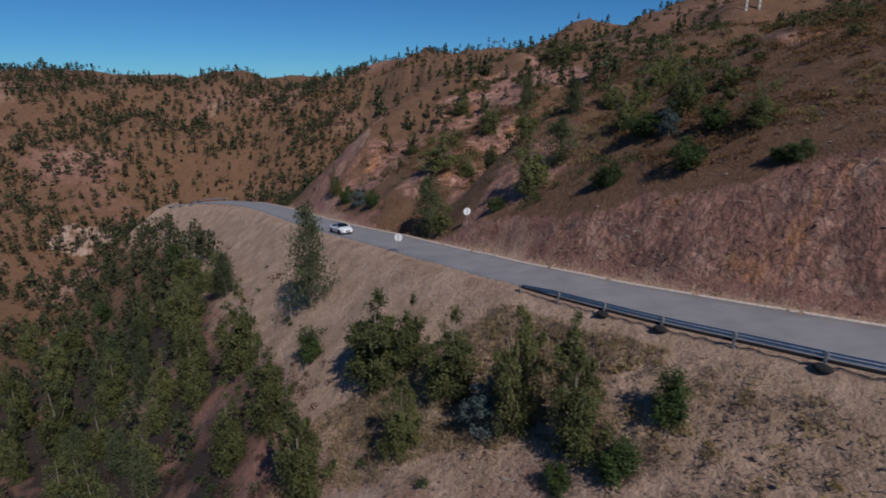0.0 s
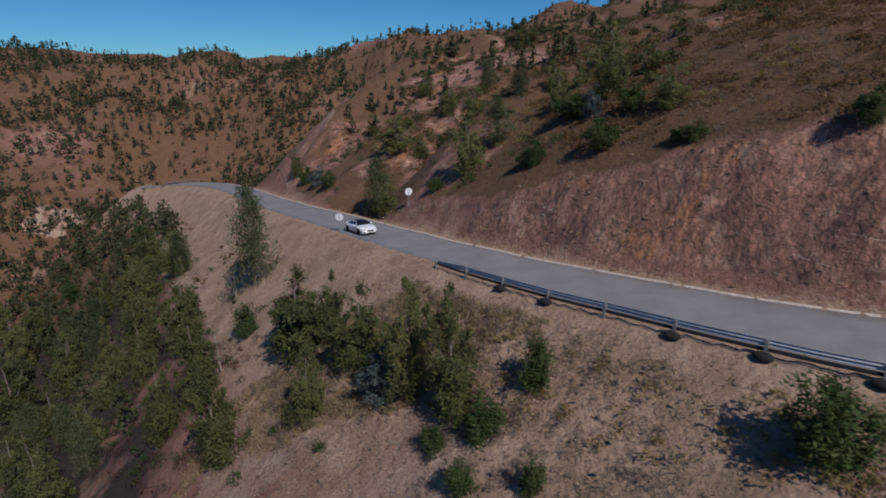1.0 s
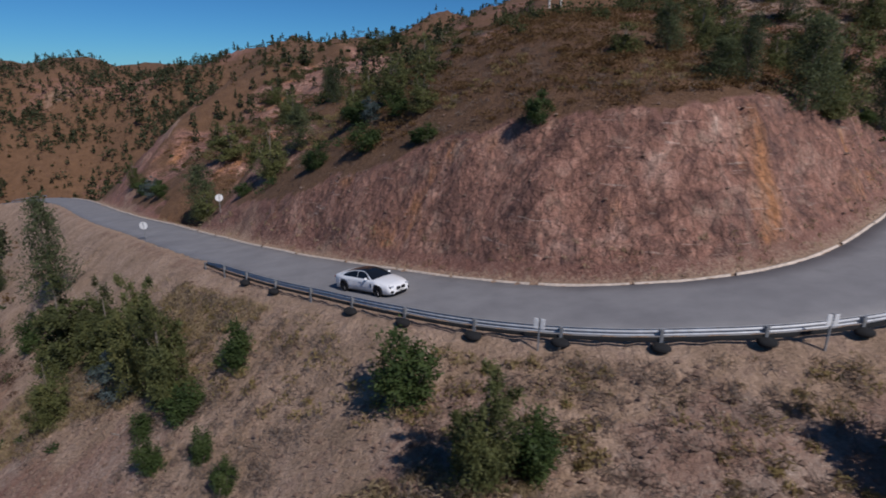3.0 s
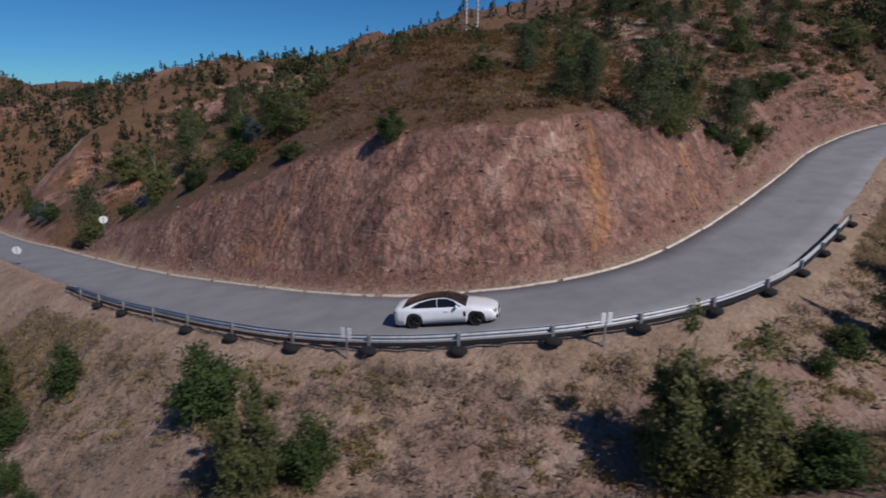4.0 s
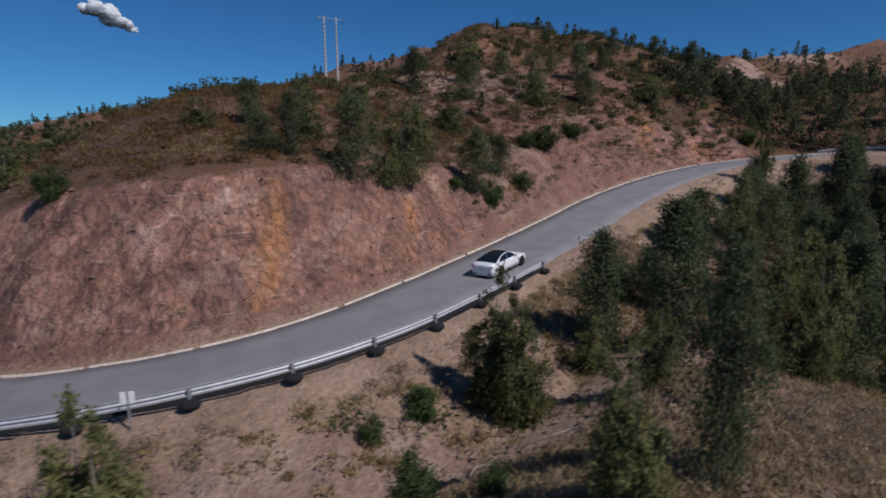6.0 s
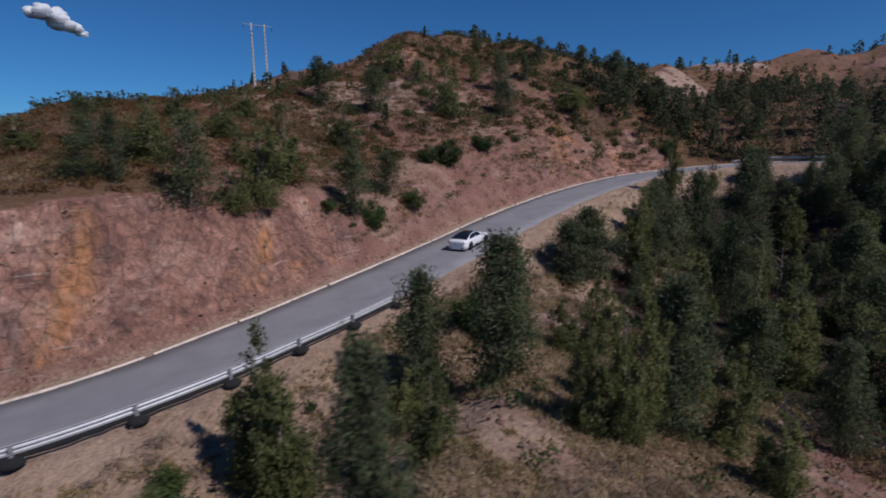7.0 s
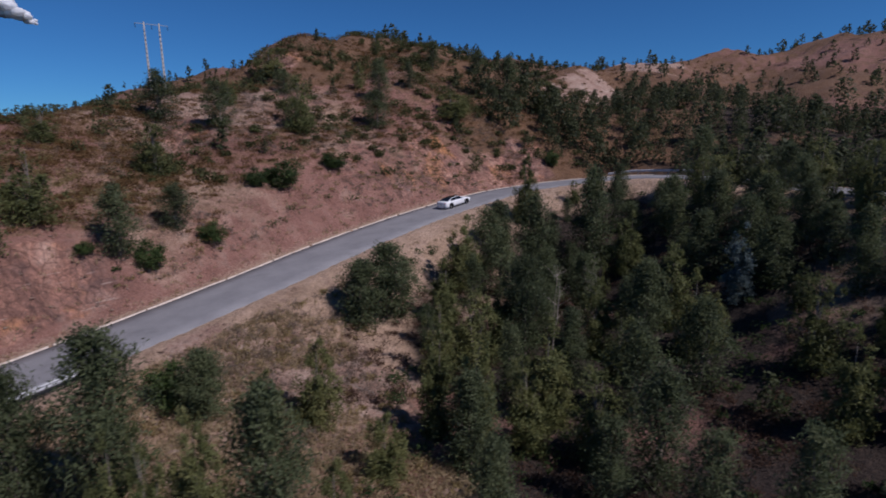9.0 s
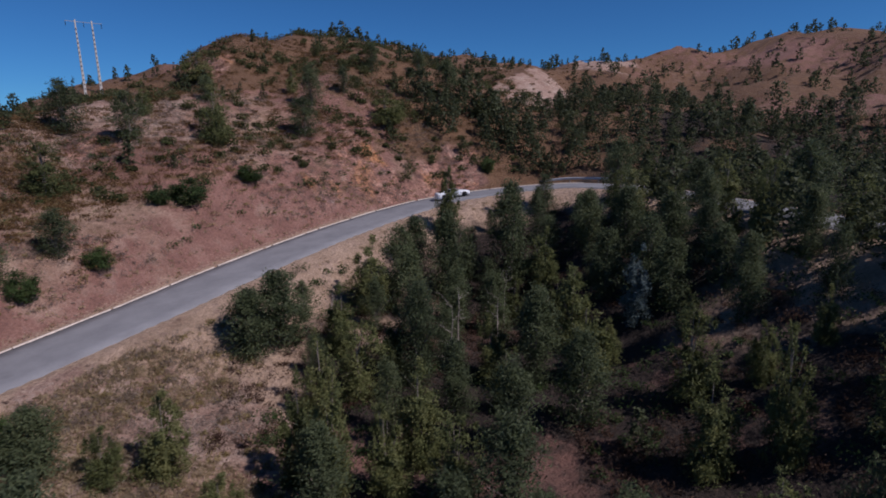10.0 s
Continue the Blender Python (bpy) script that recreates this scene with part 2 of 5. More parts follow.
def fbm(x, y, scale, seed, octaves=4):
    """Smooth value noise summed over octaves, for whole arrays."""
    out, amp = np.zeros_like(x), 1.0
    for o in range(octaves):
        px, py = x / scale * 2**o + 17.3 * seed + 5.1 * o, y / scale * 2**o - 9.7 * seed + 3.3 * o
        ix, iy = np.floor(px), np.floor(py)
        fx, fy = px - ix, py - iy
        fx, fy = fx * fx * (3 - 2 * fx), fy * fy * (3 - 2 * fy)

        def h(a, b):
            v = np.sin(a * 127.1 + b * 311.7 + seed * 74.7) * 43758.5453
            return (v - np.floor(v)) * 2 - 1

        out += amp * ((h(ix, iy) * (1 - fx) + h(ix + 1, iy) * fx) * (1 - fy) + (h(ix, iy + 1) * (1 - fx) + h(ix + 1, iy + 1) * fx) * fy)
        amp *= 0.5
    return out


def natural(x, y):
    z = np.full_like(x, 6.0)
    for hx, hy, r, h in NEAR_HILLS + FAR_HILLS:
        z += h * np.exp(-((x - hx) ** 2 + (y - hy) ** 2) / (2 * r * r))
    far = np.clip(np.hypot(x - 40, y - 20) / 80, 0.25, 3)
    spurs = np.clip((np.hypot(x - 40, y - 20) - 110) / 40, 0, 1) * (2.2 - 5.0 * np.abs(fbm(x, y, 46, 15, 2)))
    return z + spurs + far * (1.1 * fbm(x, y, 26, 1, 3) + 0.35 * fbm(x, y, 5, 2, 3))


def road_frame(x, y):
    """Nearest place on the kerb line: index and signed distance, minus towards the valley."""
    shape = x.shape
    x, y = x.ravel(), y.ravel()
    idx, dist = np.zeros(len(x), int), np.zeros(len(x))
    for a in range(0, len(x), 20000):
        b = slice(a, a + 20000)
        q = (x[b, None] - L_XY[:, 0]) ** 2 + (y[b, None] - L_XY[:, 1]) ** 2
        idx[b] = q.argmin(1)
        dx, dy = x[b] - L_XY[idx[b], 0], y[b] - L_XY[idx[b], 1]
        side = dx * L_N[idx[b], 0] + dy * L_N[idx[b], 1]
        dist[b] = np.sqrt(q.min(1)) * np.where(side < 0, -1, 1)
    return idx.reshape(shape), dist.reshape(shape)


# dry gullies and rises on the slopes: from, to, depth (minus: a rise), reach
GULLIES = [(-3, 66, 10, 80, 4.0, 6), (10, 80, 30, 96, 4.5, 7), (-16, 104, -4, 122, -4.5, 8), (22, 62, 42, 78, 3.0, 6), (62, 52, 78, 76, 3.0, 7), (-4, 30, -14, 22, 3.0, 4), (84, 62, 104, 90, 3.5, 8), (-20, 60, -34, 52, 3.5, 6)]


# how steeply the hill side is cut back along the road
CUT_AT = [s_near(-16, 80), s_near(0, 55), s_near(8, 42), s_near(18, 27), s_near(33, 16), s_near(50, 22), s_near(60, 28), s_near(84, 41), s_near(101, 44), s_near(119, 34)]
CUT_LEAN = [1.2, 1.2, 1.75, 1.6, 1.38, 1.45, 1.1, 1.05, 0.95, 1.2]


def land(x, y, parts=False):
    x, y = np.asarray(x, float), np.asarray(y, float)
    i, d = road_frame(x, y)
    wide = L_W[i]
    zr = L_Z[i] + 0.05 * bank(L_S[i]) * np.clip(-d, 0, wide + 1.4)
    out = np.where(d > 0, d, np.maximum(-d - wide, 0))
    on = (d <= 0) & (-d <= wide)
    carve = np.zeros_like(x)
    for ax, ay, bx, by, deep, reach in GULLIES:
        ln = math.hypot(bx - ax, by - ay)
        q = np.clip(((x - ax) * (bx - ax) + (y - ay) * (by - ay)) / ln**2, 0, 1)
        away = np.hypot(x - ax - q * (bx - ax), y - ay - q * (by - ay))
        carve = carve + deep * np.exp(-((away / reach) ** 2))
    rough = 0.5 * fbm(x, y, 3.5, 5, 4) + 0.8 * fbm(x, y, 9, 6, 2)
    nat = natural(x, y) - carve + np.clip((np.abs(d) - 14) / 30, 0, 1) * (d > 0) * 2.6 * fbm(x, y, 21, 12, 3)
    run = np.where(d > 0, np.maximum(out - 1.0 - 0.25 * fbm(x, y, 4, 9, 2), 0), np.maximum(out - 1.7, 0))
    lean = np.interp(L_S[i], CUT_AT, CUT_LEAN)
    steep = np.clip(run / 2.0, 0, 1)
    cut = zr + 0.1 * np.minimum(out, 1.5) + run * (lean + 0.12 * fbm(x, y, 14, 7, 2)) + steep * (0.6 * rough + 0.45 * fbm(x, y, 1.7, 8, 2) + 0.45 * np.abs(fbm(x, y, 1.15, 18, 2)) - 0.2)
    fill = zr - 0.05 * np.minimum(out, 1.7) - run * np.interp(L_S[i], [s_near(0, 55), s_near(14, 32)], [0.82, 0.66]) + steep * 0.35 * rough
    z = np.minimum(np.maximum(nat, fill), cut)
    z = np.where(on, zr - 0.12, z)
    z = np.where(~on & (out < 0.5), np.minimum(z, zr - 0.02), z)
    verge = zr - 0.06 - 0.34 * np.maximum(out - 0.75, 0) + 0.25 * np.clip(out - 1.5, 0, 1) * rough + 0.9 * np.maximum(out - 7, 0)
    z = np.where((d < 0) & ~on, np.minimum(z, verge), z)
    if parts:
        sv = L_S[i]
        where = np.clip((sv - s_near(6, 45)) / 6, 0, 1) * np.clip((s_near(60, 27) - sv) / 6, 0, 1)
        where = np.maximum(where, np.clip(1 - np.abs(sv - s_near(101, 44)) / 12, 0, 1) * 1.2)
        face = np.clip((nat - cut) / 0.6 + 0.5, 0, 1) * np.clip(run / 0.8, 0, 1) * (d > 0) * np.clip(where, 0, 1)
        bare = np.clip(1 - out / np.where(d > 0, 2.6, 2.0), 0, 1)
        above = np.clip((cut - nat) / 0.9 + 0.25, 0, 1) * (d > 1.5)
        return z, face, bare, d, above
    return z


def graded(lo, hi, step, end_lo, end_hi, grow=1.09):
    """Grid lines: even between lo and hi, then ever wider apart to the ends."""
    mid = list(np.arange(lo, hi, step))
    a, d = [mid[0]], step
    while a[-1] > end_lo:
        d *= grow
        a.append(a[-1] - d)
    b, d = [mid[-1]], step
    while b[-1] < end_hi:
        d *= grow
        b.append(b[-1] + d)
    return np.array(a[:0:-1] + mid + b[1:])


def part(name, bm, material, parent=None, label=""):
    me = bpy.data.meshes.new(name)
    bm.to_mesh(me)
    bm.free()
    for mm in material if isinstance(material, (list, tuple)) else (material,):
        me.materials.append(mm)
    ob = new(name, me)
    if parent:
        ob.parent = parent
    if label:
        ob["label"] = label
    return ob


def mesh_object(name, verts, faces, material, smooth=False, parent=None):
    me = bpy.data.meshes.new(name)
    me.from_pydata([tuple(v) for v in verts], [], faces)
    me.materials.append(material)
    if smooth:
        me.shade_smooth()
    ob = new(name, me)
    if parent:
        ob.parent = parent
    return ob


RAW = [(-15, 113, 7), (-8, 96, 9), (0, 82, 8), (5, 72, 7), (4, 104, 9), (14, 101, 8), (18, 116, 9), (10, 88, 7), (22, 108, 8), (8, 58, 6), (65, 54, 4), (83, 81, 5), (97, 50, 7), (108, 50, 7), (88, 47.5, 4), (40, 66, 6), (32, 52, 4)]
SCARS = [(156, 76, 11), (148, 69, 9), (142, 75, 9), (221, 120, 26), (232, 108, 20), (200, 105, 14), (190, 92, 10), (-126, 184, 9), (19, 106, 5), (33, 2.5, 6), (39, 4, 5), (26, 3, 6), (19, 9, 4), (65, 14, 7), (61, 17, 4), (-6.5, 27, 4.5), (3, 19, 4), (66, 60, 10)]


def build_ground():
    gx, gy = graded(-45, 132, 0.5, -2600, 2600, 1.07), graded(-20, 80, 0.5, -2600, 2600, 1.07)
    x, y = np.meshgrid(gx, gy)
    z, face, bare, d, above = land(x, y, True)
    ny, nx = x.shape
    v = np.stack([x.ravel(), y.ravel(), z.ravel()], 1)
    k = np.arange(nx * ny).reshape(ny, nx)
    f = np.stack([k[:-1, :-1], k[:-1, 1:], k[1:, 1:], k[1:, :-1]], -1).reshape(-1, 4)
    me = bpy.data.meshes.new("ground")
    me.vertices.add(len(v))
    me.vertices.foreach_set("co", v.ravel())
    me.loops.add(f.size)
    me.loops.foreach_set("vertex_index", f.ravel().astype(np.int32))
    me.polygons.add(len(f))
    me.polygons.foreach_set("loop_start", (np.arange(len(f)) * 4).astype(np.int32))
    me.update(calc_edges=True)
    heath = above * np.clip(1.15 - 0.9 * face, 0, 1)
    heath = np.maximum(heath, np.clip((-d - 60) / 40, 0, 0.7))
    grassy = np.clip(1.3 - np.abs(-d - 12) / 9, 0, 1) * (d < 0)
    heath = np.maximum(heath, np.clip((x - 112) / 14, 0, 1.0))
    # where the ground is coloured as litter in shade: hollow, left flank, far bend
    shaded_litter = np.clip((x - 65 - 0.45 * np.maximum(0, y - 3)) / 5, 0, 1) * np.clip((-d - 8) / 5, 0, 1) * np.clip((132 - x) / 8, 0, 1)
    shaded_litter = np.maximum(shaded_litter, np.clip((-x - 12) / 6, 0, 1) * np.clip((-d - 15) / 8, 0, 1) * np.clip((95 - y) / 10, 0, 1))
    shaded_litter = np.maximum(shaded_litter, 0.85 * np.clip((x - 116) / 8, 0, 1) * np.clip((168 - x) / 10, 0, 1) * np.clip((46 - y) / 8, 0, 1))
    shaded_litter = shaded_litter * (0.75 + 0.4 * fbm(x, y, 9, 43, 2))
    scar = np.zeros_like(x)
    for sx, sy, r in SCARS:
        scar = np.maximum(scar, np.clip(1.3 - np.hypot(x - sx, y - sy) / r, 0, 1))
    for sx, sy, r in RAW:
        face = np.maximum(face, np.clip(1.25 - np.hypot(x - sx, y - sy) / r + 0.5 * fbm(x, y, 6, 77, 3), 0, 1) * (d > 1.5))
    heath = heath * np.where((x > 44) & (x < 104) & (d > 0) & (d < 30), 0.40, 1.0)
    away = np.clip((np.hypot(x - 40, y - 20) - 90) / 40, 0, 1)
    heath = heath * (1 - away) + away * np.clip(0.84 + 0.55 * fbm(x, y, 34, 41, 3), 0.2, 1)
    for name, a in (("shaded_litter", shaded_litter), ("scar", scar), ("face", face), ("bare", bare), ("heath", heath), ("grassy", grassy)):
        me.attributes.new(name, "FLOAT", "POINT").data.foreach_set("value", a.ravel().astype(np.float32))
    me.shade_smooth()
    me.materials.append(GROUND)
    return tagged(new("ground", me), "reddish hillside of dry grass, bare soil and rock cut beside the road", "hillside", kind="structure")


def strip(name, rows, material, thick=0.0):
    """A band through rows of equal length; each row runs across it."""
    n = len(rows[0])
    v = [p for r in rows for p in r]
    f = [(i * n + j, i * n + j + 1, (i + 1) * n + j + 1, (i + 1) * n + j) for i in range(len(rows) - 1) for j in range(n - 1)]
    return mesh_object(name, v, f, material, True)


def build_road():
    rows = []
    for s in np.arange(0.5, L_S[-1] - 0.5, 0.75):
        w = np.interp(s, L_S, L_W)
        wob = 0.10 * noise.noise((s * 0.35, 3.1, 0)) + 0.06 * noise.noise((s * 1.3, 7.7, 0))
        wob2 = 0.16 * noise.noise((s * 0.4, 9.1, 0)) + 0.1 * noise.noise((s * 1.7, 1.7, 0))
        rows.append([on_road(s, 0.0 + wob, -0.15), on_road(s, -0.02 + wob, 0.0)] + [on_road(s, -w * q, 0.05 * math.sin(math.pi * q)) for q in (0.2, 0.4, 0.6, 0.8)] + [on_road(s, -w + wob2, 0.0), on_road(s, -w - 0.06 + wob2, -0.15)])
    return tagged(strip("road", rows, ASPHALT), "worn grey asphalt mountain road without markings", "road", kind="structure")


GROUND_OB = build_ground()
ROAD_OB = build_road()


# ---- the car ----
CAR_RUN = [
    (0.0, 129.8, -4.0), (0.5, 140.1, -3.8), (1.0, 150.6, -3.8), (1.5, 159.8, -3.6), (2.0, 169.0, -3.75), (2.5, 177.6, -4.0), (4.0, 195.9, -4.0), (4.5, 201.0, -4.0), (5.0, 205.8, -4.2),
    (5.5, 211.2, -4.2), (7.0, 234.2, -3.8), (7.5, 242.5, -3.8), (8.0, 250.8, -3.7), (8.5, 258.6, -3.4), (9.0, 265.4, -3.3), (9.5, 272.0, -3.3), (10.0, 278.7, -3.1),
]


def car_pose(s, d):
    p = on_road(s, d, 0.03)
    a, b = on_road(s - 1.5, d), on_road(s + 1.5, d)
    ahead = (b - a).normalized()
    side = (on_road(s, d + 0.8) - on_road(s, d - 0.8)).normalized()
    up = ahead.cross(side).normalized()
    side = up.cross(ahead)
    m = Matrix((ahead, side, up)).transposed().to_4x4()
    m.translation = p
    return m


# ---- vegetation ----
RNG = np.random.default_rng(7)
BARK = plain("grey_bark", (0.23, 0.19, 0.155), 0.9, 0, 0.3, 9)
LEAF_GUM = leaf_material("olive_gum_leaves", (0.06, 0.07, 0.03), (0.155, 0.17, 0.062), (0.285, 0.275, 0.11))
LEAF_PINE = leaf_material("dark_needles", (0.046, 0.058, 0.032), (0.108, 0.132, 0.062), (0.19, 0.21, 0.1))
LEAF_GREY = leaf_material("grey_blue_leaves", (0.05, 0.075, 0.07), (0.12, 0.16, 0.15), (0.27, 0.33, 0.32))
LEAF_BUSH = leaf_material("bush_leaves", (0.035, 0.058, 0.022), (0.075, 0.115, 0.035), (0.14, 0.175, 0.06))
LEAF_HEATH = leaf_material("heath_leaves", (0.11, 0.068, 0.03), (0.24, 0.14, 0.06), (0.36, 0.22, 0.095))
LEAF_DRY = leaf_material("dry_grass_blades", (0.2, 0.155, 0.08), (0.42, 0.32, 0.19), (0.6, 0.49, 0.33))
TWIG = leaf_material("grey_twigs", (0.16, 0.125, 0.1), (0.28, 0.22, 0.175), (0.4, 0.33, 0.265))
LEAF_SCRUB = leaf_material("olive_scrub_leaves", (0.055, 0.06, 0.024), (0.12, 0.125, 0.046), (0.21, 0.19, 0.078))
STONE = leaf_material("loose_stone", (0.2, 0.13, 0.1), (0.36, 0.25, 0.19), (0.6, 0.5, 0.43))


def leaf_mesh(name, corners, material):
    """A mesh of loose small leaves from an array of n x 3 x 3."""
    n = len(corners)
    me = bpy.data.meshes.new(name)
    me.vertices.add(3 * n)
    me.vertices.foreach_set("co", np.ascontiguousarray(corners, dtype=np.float32).ravel())
    me.loops.add(3 * n)
    me.loops.foreach_set("vertex_index", np.arange(3 * n, dtype=np.int32))
    me.polygons.add(n)
    me.polygons.foreach_set("loop_start", np.arange(0, 3 * n, 3, dtype=np.int32))
    me.update(calc_edges=True)
    me.materials.append(material)
    return me


def leaves(centres, rng, long, wide, droop=0.3, out=None):
    """Leaf blades round the centres, each turned its own way, hanging a little; out: the way they mostly face."""
    n = len(centres)
    a = rng.normal(size=(n, 3))
    a[:, 2] -= droop
    a /= np.linalg.norm(a, axis=1)[:, None]
    b = np.cross(a, rng.normal(size=(n, 3)) * (1.0 if out is None else 0.55) + (0.0 if out is None else out))
    b /= np.linalg.norm(b, axis=1)[:, None] + 1e-9
    l = (long * rng.uniform(0.6, 1.4, n))[:, None]
    w = (wide * rng.uniform(0.6, 1.4, n))[:, None]
    return np.stack([centres - a * l / 2 + b * w * 0.6, centres - a * l / 2 - b * w * 0.6, centres + a * l / 2], 1)


def crown_points(rng, kind, clumps, per):
    """Clump centres in an uneven crown of height 1, and leaf centres round them."""
    c, size = [], []
    seed_turn = rng.uniform(0, 6.28)
    if kind == "pine":
        for i in range(clumps):
            z = 0.05 + 0.95 * rng.uniform() ** 0.85
            t = rng.uniform(0, 2 * math.pi)
            reach = (0.03 + 0.24 * math.sin(math.pi * (0.2 + 0.77 * z)) ** 0.75) * rng.uniform(0.2, 1.1) * (0.82 + 0.3 * math.sin(2 * t + 5 * z + seed_turn))
            c.append((math.cos(t) * reach, math.sin(t) * reach, z - 0.08 * reach))
            size.append(0.035 + 0.03 * (1 - z))
    else:
        low = kind == "bush"
        stems = 7 if low else int(rng.integers(5, 9))
        for k in range(stems):
            t = 2 * math.pi * (k + rng.uniform(-0.35, 0.35)) / stems
            out = (0.36 if low else 0.15) * (rng.uniform(0.45, 1.1) if k else 0.1)
            top = 1.0 if k == 0 else rng.uniform(0.55, 0.95) if low else rng.uniform(0.4, 0.93)
            for i in range(clumps // stems):
                q = rng.uniform() ** (0.8 if low else 1.1)
                fat = (0.17 * math.sin(math.pi * min(0.97, 0.22 + 0.72 * q)) if low else 0.145 * math.sin(math.pi * (0.2 + 0.76 * q)) ** 0.8 + 0.01) * rng.uniform(0.25, 1.25)
                u = rng.uniform(0, 2 * math.pi)
                r = out * (0.25 + 0.75 * q if low else 0.8 + 0.25 * q)
                c.append((math.cos(t) * r + math.cos(u) * fat, math.sin(t) * r + math.sin(u) * fat, 0.03 + (top - 0.03) * q))
                size.append(0.075 * rng.uniform(0.6, 1.2) if low else (0.05 - 0.03 * q) * rng.uniform(0.6, 1.3))
    c, size = np.array(c), np.array(size)
    out = np.repeat(c, per, 0) + rng.normal(size=(len(c) * per, 3)) * np.repeat(size, per)[:, None] * np.array([0.9, 0.9, 1.1])
    out[:, 2] = np.clip(out[:, 2], 0.02, 1.06)
    return c, out


def outward(pts):
    """The way out of the crown at each leaf, with a lift towards the light above."""
    v = pts - np.array([0, 0, 0.45])
    v[:, 2] = v[:, 2] * 0.5 + 0.12
    return v / (np.linalg.norm(v, axis=1)[:, None] + 1e-6)


def limb(bm, a, b, ra, rb, sides=6):
    a, b = Vector(a), Vector(b)
    q = (b - a).to_track_quat("Z", "Y").to_matrix()
    ring = []
    for p, r in ((a, ra), (b, rb)):
        ring.append([bm.verts.new(p + q @ Vector((math.cos(k * 2 * math.pi / sides) * r, math.sin(k * 2 * math.pi / sides) * r, 0))) for k in range(sides)])
    for k in range(sides):
        bm.faces.new((ring[0][k], ring[0][(k + 1) % sides], ring[1][(k + 1) % sides], ring[1][k]))


SPAN = {}      # height and width of each kind as built


def tree_kind(name, kind, seed, material, clumps, per, long, wide, tall):
    """A tree or bush of the given height at the origin: trunk with limbs, and a crown of leaves."""
    rng = np.random.default_rng(seed)
    c, pts = crown_points(rng, kind, clumps, per)
    root = new(name)
    bm = bmesh.new()
    lean = rng.normal(size=2) * 0.02
    knots = [Vector((lean[0] * q * tall + 0.05 * math.sin(q * 5 + seed), lean[1] * q * tall, q * tall * (0.9 if kind != "bush" else 0.35) - 0.25)) for q in np.linspace(0, 1, 6)]
    for i in range(5):
        r0, r1 = [0.018 * tall * (1 - 0.85 * q / 5) for q in (i, i + 1)]
        limb(bm, knots[i], knots[i + 1], r0, r1)
    for p in c[:: max(1, len(c) // 16)]:
        k = knots[min(5, max(0, int(p[2] * 5 * (0.7 if kind != "bush" else 0.4))))]
        limb(bm, k, Vector(p) * tall, 0.006 * tall, 0.002 * tall, 4)
    part("trunk", bm, BARK, root)
    me = leaf_mesh("crown", leaves(pts * tall, rng, long, wide, 0.5, outward(pts)), material)
    ob = new("crown", me)
    ob.parent = root
    spread = np.hypot(pts[:, 0], pts[:, 1])
    SPAN[root.name] = (tall * float(np.quantile(pts[:, 2], 0.995)) + 0.1, tall * 2 * float(np.quantile(spread, 0.955)))
    return root


def put_up(proto, x, y, tall, wide, base_tall, base_wide, label, category, group):
    z = float(land(np.array([x]), np.array([y]))[0]) - 0.1
    sz, sx = tall / base_tall, wide / base_wide
    m = Matrix.LocRotScale((x, y, z), Euler((0, 0, float(RNG.uniform(0, 6.28)))), (sx, sx, sz))
    return tagged(copy_thing(proto, m), label, category, group)


# prototypes at height 6 (bushes 2); the first of each kind is set aside below by reusing it as the first tree
PROTO = {
    "gum": [tree_kind("tree", "gum", s, LEAF_GUM, 110, 46, 0.245, 0.068, 6.0) for s in (11, 12, 13, 14)],
    "near_gum": [tree_kind("tree", "gum", s, LEAF_GUM, 135, 66, 0.235, 0.066, 6.0) for s in (15, 16, 17)],
    "near_pine": [tree_kind("tree", "pine", s, LEAF_PINE, 150, 58, 0.215, 0.058, 6.0) for s in (24, 25)],
    "pine": [tree_kind("tree", "pine", s, LEAF_PINE, 110, 46, 0.235, 0.062, 6.0) for s in (21, 22, 23)],
    "grey": [tree_kind("tree", "gum", 31, LEAF_GREY, 70, 90, 0.22, 0.075, 6.0)],
    "bush": [tree_kind("bush", "bush", s, LEAF_BUSH, 56, 68, 0.125, 0.046, 2.0) for s in (41, 42, 43)],
}
LABEL = {
    "gum": ("olive-green young gum tree with a ragged upright crown", "tree"),
    "pine": ("dark green dense young tree on the dry slope", "tree"),
    "near_gum": ("olive-green young gum tree with a ragged upright crown", "tree"),
    "near_pine": ("dark green dense young tree on the dry slope", "tree"),
    "grey": ("grey-blue silvery young gum tree on bare soil", "tree"),
    "bush": ("low rounded dark green bush on dry grass", "bush"),
}
PLACED = []


def grow(kind, x, y, tall, wide, group):
    k = int(RNG.integers(len(PROTO[kind])))
    put_up(PROTO[kind][k], x, y, tall, wide, *SPAN[PROTO[kind][k].name], *LABEL[kind], group)
    PLACED.append((x, y))


